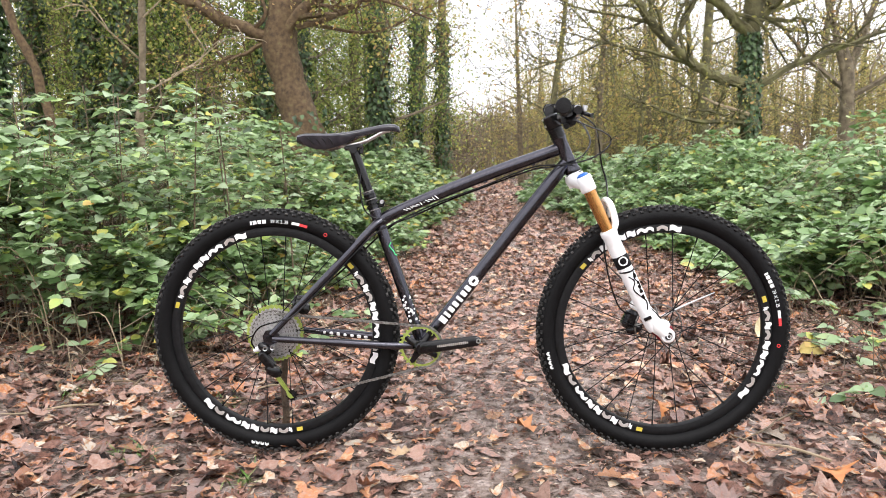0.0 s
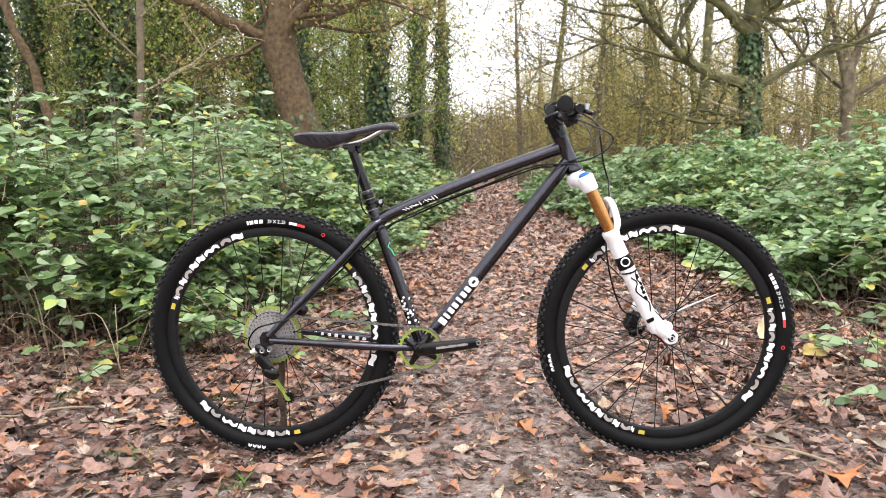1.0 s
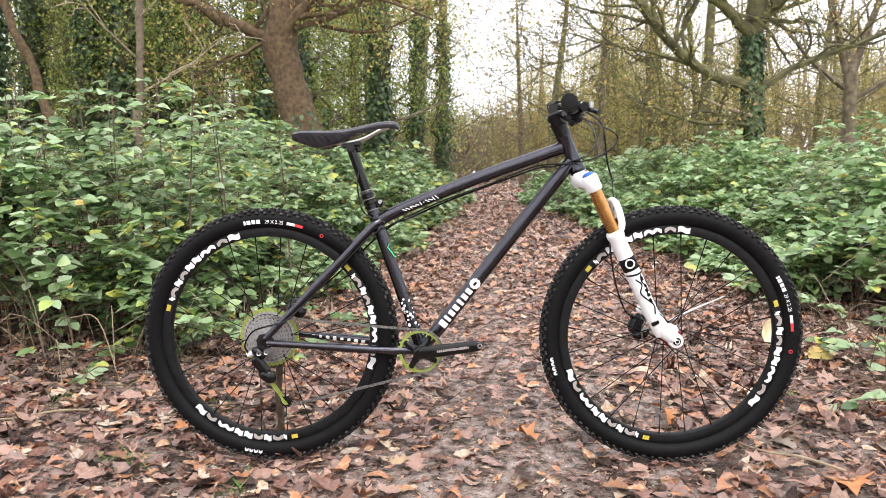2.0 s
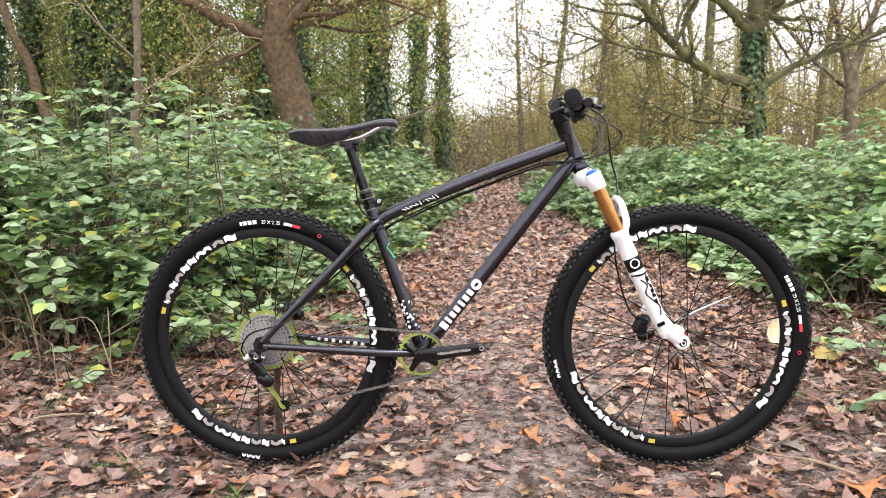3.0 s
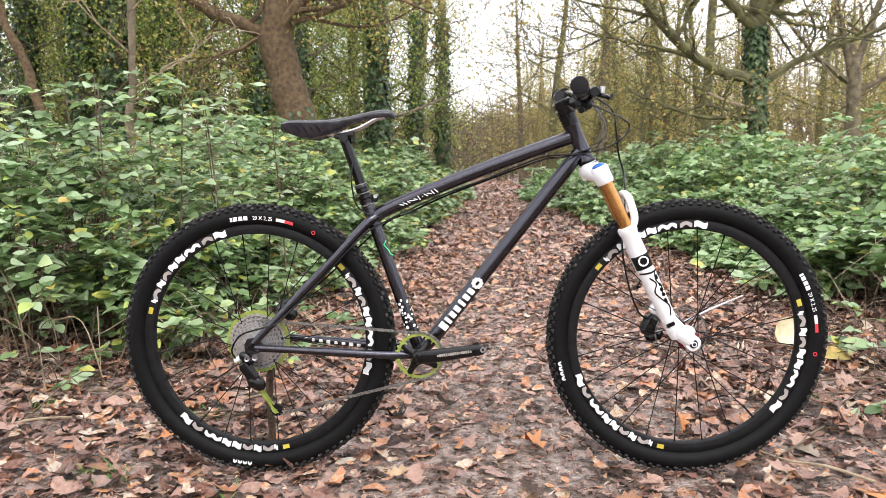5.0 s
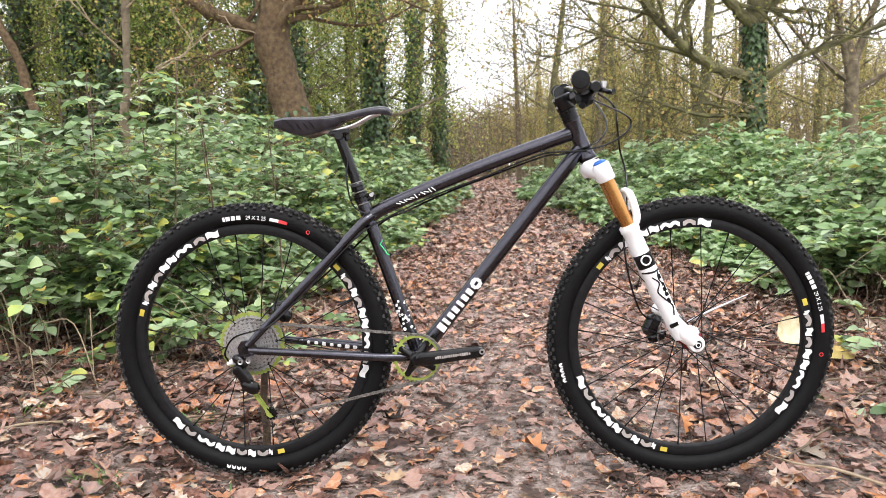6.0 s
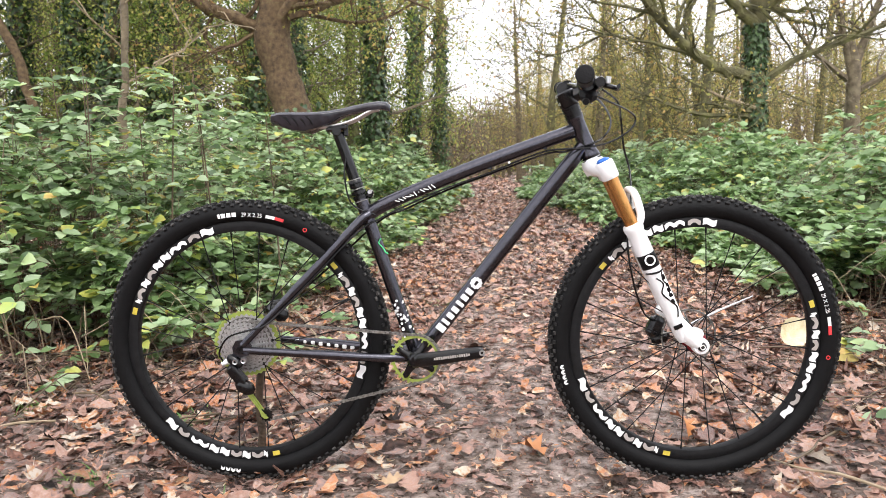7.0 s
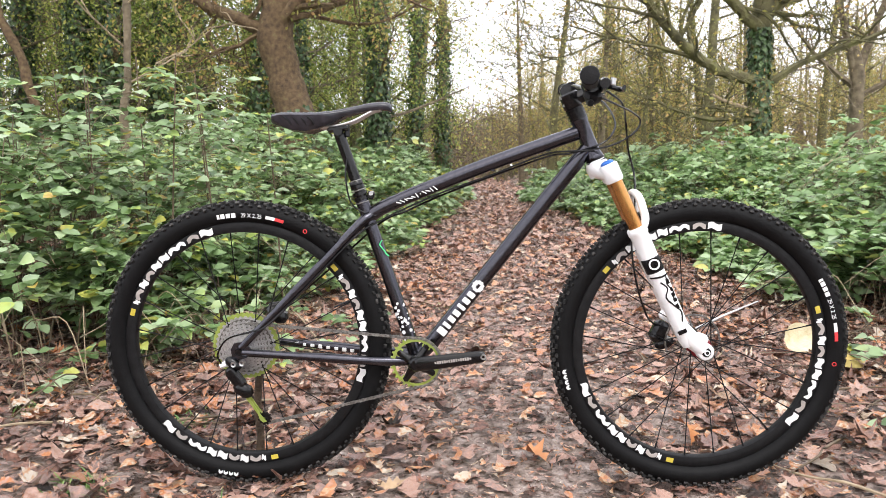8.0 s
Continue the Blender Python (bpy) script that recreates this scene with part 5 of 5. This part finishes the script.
oak = hero_tree("oak_tree", "stout red-brown oak with spreading boughs and thinning leaves",
                [(-1.95, 7.4, 0), (-2.03, 7.4, 0.9), (-2.13, 7.4, 1.39), (-2.27, 7.4, 1.9), (-2.38, 7.4, 2.4), (-2.31, 7.4, 2.85), (-2.25, 7.45, 3.5), (-2.2, 7.5, 6.5)], [0.36, 0.285, 0.25, 0.205, 0.225, 0.20, 0.17, 0.06],
                [([(-2.42, 7.38, 2.40), (-2.54, 7.35, 2.49), (-2.85, 7.3, 2.65), (-3.11, 7.25, 2.72), (-3.32, 7.2, 2.87), (-3.61, 7.2, 2.98), (-4.2, 7.2, 3.3)], 0.095, 0.04),
                 ([(-2.38, 7.36, 2.33), (-2.24, 7.3, 2.62), (-2.03, 7.25, 2.80), (-1.81, 7.2, 2.98), (-1.5, 7.1, 3.4), (-1.2, 7.0, 4.0)], 0.105, 0.06),
                 ([(-2.14, 7.3, 2.62), (-1.88, 7.2, 2.65), (-1.49, 7.2, 2.78), (-1.2, 7.1, 2.89), (-0.92, 7.0, 2.83), (-0.41, 7.0, 2.62)], 0.05, 0.012),
                 ([(-1.9, 7.3, 2.64), (-1.35, 7.4, 2.55), (-0.9, 7.5, 2.66), (-0.5, 7.6, 2.9)], 0.028, 0.009),
                 ([(-2.56, 7.35, 2.46), (-2.80, 7.3, 2.30), (-3.08, 7.3, 2.24), (-3.47, 7.3, 2.02)], 0.034, 0.010),
                 ([(-2.25, 7.5, 3.6), (-2.8, 7.6, 4.4), (-3.6, 7.8, 5.2)], 0.08, 0.02), ([(-2.2, 7.5, 4.4), (-1.6, 7.7, 5.2), (-1.0, 7.9, 5.6)], 0.08, 0.02)], BARK_RED, 401, True, AUTUMN, 8, 3)
ivy_on(oak, [(-1.94, 7.38, 0.3), (-2.02, 7.38, 1.6)], 0.24, 220, 0.07, 402)
oak2 = hero_tree("oak_tree", "mossy grey-green oak with low spreading boughs and an ivy-clad trunk",
                 [(4.17, 9, 0), (4.16, 9, 1.3), (4.13, 9, 2.1), (4.12, 9, 2.75), (4.2, 9, 3.4), (4.3, 9.05, 4.5), (4.2, 9.1, 6.5)], [0.20, 0.135, 0.125, 0.135, 0.15, 0.10, 0.05],
                 [([(4.10, 8.95, 2.02), (3.70, 8.9, 2.08), (3.28, 8.8, 2.25), (2.90, 8.7, 2.54), (2.61, 8.65, 2.84), (2.39, 8.6, 3.13), (2.14, 8.6, 3.34), (1.7, 8.5, 3.8)], 0.085, 0.045),
                  ([(4.10, 8.95, 2.71), (3.82, 8.9, 2.96), (3.54, 8.85, 3.18), (3.23, 8.8, 3.34), (2.8, 8.7, 3.7)], 0.09, 0.05),
                  ([(4.20, 8.95, 1.93), (4.72, 8.9, 2.25), (5.39, 8.8, 2.50), (5.90, 8.7, 2.69), (6.5, 8.6, 2.9)], 0.058, 0.022),
                  ([(3.28, 8.8, 2.25), (2.73, 8.7, 2.42), (2.05, 8.6, 2.54), (1.38, 8.5, 2.71)], 0.036, 0.010),
                  ([(4.06, 8.9, 1.42), (3.86, 8.85, 1.45), (3.23, 8.6, 1.47), (2.73, 8.5, 1.62), (2.18, 8.4, 1.83)], 0.048, 0.014),
                  ([(4.05, 8.9, 1.50), (3.86, 8.8, 1.53), (3.32, 8.75, 1.62), (2.90, 8.7, 1.45)], 0.032, 0.012),
                  ([(2.61, 8.65, 2.84), (2.25, 8.6, 2.92), (1.5, 8.5, 3.05), (0.9, 8.4, 3.35)], 0.030, 0.007), ([(2.05, 8.6, 2.54), (1.65, 8.5, 2.85), (1.15, 8.4, 3.3)], 0.018, 0.006),
                  ([(1.9, 8.6, 2.56), (1.3, 8.5, 2.3), (0.8, 8.5, 2.35)], 0.014, 0.005),
                  ([(4.15, 9, 2.85), (4.29, 9, 3.01), (4.58, 9, 3.34), (5.1, 9, 4.0)], 0.10, 0.05), ([(4.16, 9, 3.1), (3.9, 9, 3.6), (3.4, 9, 4.3)], 0.09, 0.04),
                  ([(4.3, 9, 3.0), (4.9, 9.1, 3.2), (5.6, 9.2, 3.6)], 0.045, 0.015)], BARK_GREEN, 411, True, AUTUMN, 13, 1, 1.2)
part("snapped_branch", Shape().tube(bend([(4.08, 8.85, 1.56), (3.87, 8.8, 1.62), (3.6, 8.75, 1.70), (3.37, 8.7, 1.80)], 3), [0.030, 0.028, 0.028, 0.026, 0.026, 0.024, 0.024, 0.020, 0.018, 0.012], 7), DRYCANE, oak2, "pale barkless snapped branch")
ivy_on(oak2, [(4.17, 9, 0.4), (4.16, 9, 1.3), (4.13, 9, 2.1), (4.12, 9, 2.75)], 0.105, 2600, 0.07, 412, 0.030)
hero_tree("oak_tree", "slender forked oak behind the bramble bank",
          [(7.05, 12, 0), (7.04, 12, 1.7), (7.02, 12, 2.5), (6.9, 12, 3.0)], [0.17, 0.125, 0.12, 0.09],
          [([(7.0, 12, 2.4), (6.64, 12, 3.7), (6.3, 12, 5.2)], 0.08, 0.03), ([(7.02, 12, 2.4), (7.44, 12, 3.7), (7.9, 12, 5.2)], 0.085, 0.03), ([(7.0, 12, 2.2), (6.2, 11.9, 2.8), (5.5, 11.8, 3.6)], 0.06, 0.02), ([(7.05, 12, 2.0), (7.8, 11.9, 2.5), (8.6, 11.8, 3.2)], 0.06, 0.02)], BARK_GREY, 421, True, AUTUMN, 13, 1, 1.3)
for i, (x, y, r, dx, n) in enumerate(((-1.57, 11, 0.15, 0.02, 1500), (-1.31, 16, 0.16, 0.1, 900), (-0.67, 17, 0.17, 0.05, 1000), (-5.30, 9, 0.15, 0.25, 1300), (-7.18, 10, 0.17, 0.1, 1100), (-5.95, 9.4, 0.15, 0.1, 1200),
                                      (-6.4, 7.6, 0.20, 0.15, 1500), (-5.4, 11, 0.14, 0.6, 1100), (-3.3, 13, 0.15, -0.1, 900), (-2.4, 18, 0.17, 0.1, 800), (-4.3, 16, 0.17, 0.2, 800), (-4.2, 10.2, 0.13, -0.35, 900), (-3.4, 9.6, 0.10, 0.45, 700), (-7.6, 13, 0.16, 0.2, 800), (-7.0, 8.6, 0.19, 0.1, 1500), (-4.8, 9.6, 0.12, 0.15, 1000), (-3.0, 10.5, 0.10, -0.15, 700))):
    tree = thing("ivy_clad_tree", "straight woodland tree wrapped in dark green ivy", "tree", "woodland trees")
    path = [(x, y, 0), (x + dx * 0.3, y, 2), (x + dx, y, 4.5), (x + dx, y, 9)]
    part("trunk", trunk_mesh(path, [r * 0.95, r * 0.7, r * 0.6, r * 0.3], 430 + i, 12), BARK_GREY, tree)
    ivy_on(tree, path[:3], r * 0.70, int(n * 2.4), 0.08, 440 + i, 0.075)
    wood, tips = Shape(), []
    rnd = random.Random(450 + i)
    for k in range(9):
        z = 1.6 + 0.7 * k
        a = rnd.uniform(0, math.tau)
        ln = rnd.uniform(0.8, 2.0)
        grow_limb(wood, tips, [(x + dx * 0.6, y, z), (x + math.cos(a) * ln * 0.5, y + math.sin(a) * ln * 0.5, z + 0.3), (x + math.cos(a) * ln, y + math.sin(a) * ln, z + 0.7)], 0.035, 0.01, rnd, 4)
    tagged(part("branchwork", wood, BARK_GREY, tree), kind="stuff")
    foliage("crown", tree, tips, 10, 0.28, 0.05, GREENLEAF if x < -1 else AUTUMN, 460 + i, "yellow-green autumn leaves")
leaner = thing("leaning_tree", "bare brown trunk leaning among ivy-clad trees", "tree", "woodland trees")
part("trunk", trunk_mesh([(-5.0, 7.2, 0), (-5.2, 7.2, 1.0), (-5.45, 7.2, 2.02), (-5.75, 7.2, 2.85), (-6.4, 7.2, 5)], [0.085, 0.06, 0.055, 0.05, 0.03], 470), BARK_RED, leaner)
sapling = thing("sapling", "thin pale sapling with a straight stem behind brambles", "tree", "woodland trees")
part("trunk", trunk_mesh([(-2.90, 4.2, 0), (-2.86, 4.2, 0.7), (-2.80, 4.2, 1.5), (-2.74, 4.2, 2.3), (-2.7, 4.2, 4)], [0.045, 0.038, 0.034, 0.03, 0.015], 471, 10), BARK_GREY, sapling)
wood, tips = Shape(), []
rnd = random.Random(472)
for k in range(8):
    z = 1.2 + k * 0.3
    a = rnd.uniform(0, math.tau)
    grow_limb(wood, tips, [(-2.8, 4.2, z), (-2.8 + math.cos(a) * 0.4, 4.2 + math.sin(a) * 0.4, z + 0.25), (-2.8 + math.cos(a) * 0.7, 4.2 + math.sin(a) * 0.7, z + 0.5)], 0.009, 0.003, rnd, 2, 1, 0.4)
tagged(part("branchwork", wood, DRYCANE, sapling), kind="stuff")

# woodland trees, some kinds that recur at different sizes and turns
def wood_tree(seed, height, leaf_mat, per, bark):
    rnd = random.Random(seed)
    tree = thing("woodland_tree", "slim woodland tree with thinning yellow-green leaves", "tree", "woodland trees")
    lean = rnd.uniform(-1.2, 1.2)
    part("trunk", trunk_mesh([(0, 0, -0.1), (lean * 0.2, 0, height * 0.3), (lean * 0.7, rnd.uniform(-0.2, 0.2), height * 0.6), (lean, 0, height)], [0.16, 0.12, 0.085, 0.02], seed, 10), bark, tree)
    wood, tips = Shape(), []
    for k in range(15):
        f = 0.10 + 0.85 * (k + rnd.random()) / 17
        z, a = height * f, rnd.uniform(0, math.tau)
        ln = (1.15 - f) * rnd.uniform(1.6, 2.8)
        c = Vector((lean * f, 0, z))
        d = Vector((math.cos(a), math.sin(a), rnd.uniform(0.2, 0.7)))
        grow_limb(wood, tips, [c, c + d * ln * 0.45, c + d * ln + Vector((0, 0, 0.15))], 0.05 * (1.1 - f), 0.008, rnd, 4, 1, 0.8)
    tagged(part("branchwork", wood, bark, tree), kind="stuff")
    foliage("crown", tree, tips, int(per * 1.7) + 2, 0.34, 0.056, leaf_mat, seed, "thin yellow-green foliage")
    return tree


kinds = [wood_tree(500, 9, GREENLEAF, 9, BARK_GREY), wood_tree(501, 10, AUTUMN, 8, BARK_GREY), wood_tree(502, 8, GREENLEAF, 9, BARK_GREEN), wood_tree(503, 9, AUTUMN, 4, BARK_GREEN), wood_tree(504, 8, AUTUMN, 4, BARK_GREEN)]
rnd = random.Random(77)
spots = []
for i in range(20):
    spots.append((rnd.uniform(-16, -2.2), rnd.uniform(10, 30), rnd.choice((0, 1, 2, 0, 2))))
spots += [(2.0, 26, 1), (2.7, 23, 3), (2.9, 31, 1), (1.9, 36, 1), (3.3, 17, 1), (4.9, 18, 1), (6.6, 16, 1), (6.0, 17.5, 3), (5.3, 15, 4), (-9, 13, 0), (-11, 15, 2), (-8, 18, 0), (-10, 19, 2), (-12.5, 17, 0), (-6.4, 13.5, 0), (-5.0, 15, 2), (-7.8, 15, 0)]
for i in range(2):
    spots.append((rnd.uniform(-3.0, -0.6), rnd.uniform(22, 40), rnd.choice((0, 1, 2))))
for i in range(44):
    spots.append((rnd.uniform(4.0, 22), rnd.uniform(14, 34), rnd.choice((3, 4, 3, 4, 1))))
for i in range(16):
    spots.append((rnd.uniform(2.2, 6.5), rnd.uniform(18, 40), rnd.choice((4, 1, 3))))
first = {}
for x, y, k in spots:
    m = pose(x, y, lie(x, y), rnd.uniform(-3, 3), rnd.uniform(-3, 3), rnd.uniform(0, 360))
    scale = rnd.uniform(0.75, 1.15) if x < 0 else rnd.uniform(0.5, 0.85)
    if k not in first:
        first[k] = kinds[k]
        kinds[k].matrix_basis = m
    else:
        ob = copy_thing(kinds[k], m)
        ob.scale = (scale,) * 3

# unseen copies of trees and banks, added behind the camera to shape the bike's reflections
for i, (x, y, k) in enumerate(((-7, -9, 0), (-4.5, -13, 1), (6, -10, 3), (9, -14, 4), (-11, -12, 2), (3.5, -19, 1), (-2.5, -21, 0), (12, -8, 3))):
    copy_thing(kinds[k], pose(x, y, 0, 0, 0, 40 * i))
banks = [o for o in scene.objects if o.parent is None and o.name.startswith("bramble_bush")]
for i in range(8):
    side = -1 if i % 2 else 1
    copy_thing(banks[i if side < 0 else 7 + i // 2], pose(0, -1.6 - 1.2 * (i // 2), 0, 0, 0, 180))

# far woods that close the view
def far_woods(name, span, depth, top, count, leaf_mat, seed):
    rng = np.random.default_rng(seed)
    woods = tagged(new(name), "distant brown and yellow autumn woodland", "woods", kind="stuff")
    s = Shape()
    place = []
    for i in range(int(count / 80)):
        x, y = rng.uniform(*span), rng.uniform(*depth)
        h = top(x) * rng.uniform(0.6, 1.1)
        lean = rng.normal(0, 0.9)
        s.tube([(x, y, 0), (x + lean * 0.9 + rng.normal(0, 0.2), y, h * 0.5), (x + lean, y, h)], [0.085, 0.06, 0.015], 5, False)
        for k in range(9):
            z = h * rng.uniform(0.25, 0.9)
            s.tube([(x + lean * z / h, y, z), (x + rng.normal(0, 1.6), y + rng.normal(0, 1), z + rng.uniform(0.2, 1.8))], [0.03, 0.008], 4, False)
        for k in range(12):
            place += [(x + rng.normal(0, 1.1), y + rng.normal(0, 1), h * rng.uniform(0.08, 1.0))] * 1
    part("stems", s, BARK_GREY, woods)
    base = np.repeat(np.array(place), max(1, int(count / len(place))), 0)
    n = len(base)
    ob = new("foliage", leaf_cloud("foliage", *SMALL, base + rng.normal(0, 0.7, (n, 3)), rng.normal(0, 1, (n, 3)), rng.normal(0, 1, (n, 3)), rng.uniform(0.09, 0.20, n), leaf_mat, 0, seed))
    ob.parent = woods


far_woods("far_woods", (-34, 1.5), (32, 50), lambda x: float(np.interp(x, [-34, -8, -5, 1.5], [10, 8, 4.2, 4])), 12000, GREENLEAF, 601)
far_woods("far_woods", (1.5, 40), (34, 52), lambda x: float(np.interp(x, [1.5, 6, 14, 40], [5, 6, 7.5, 9])), 30000, AUTUMN, 602)
far_woods("far_woods", (-6, 14), (50, 62), lambda x: 5.0, 22000, AUTUMN, 603)
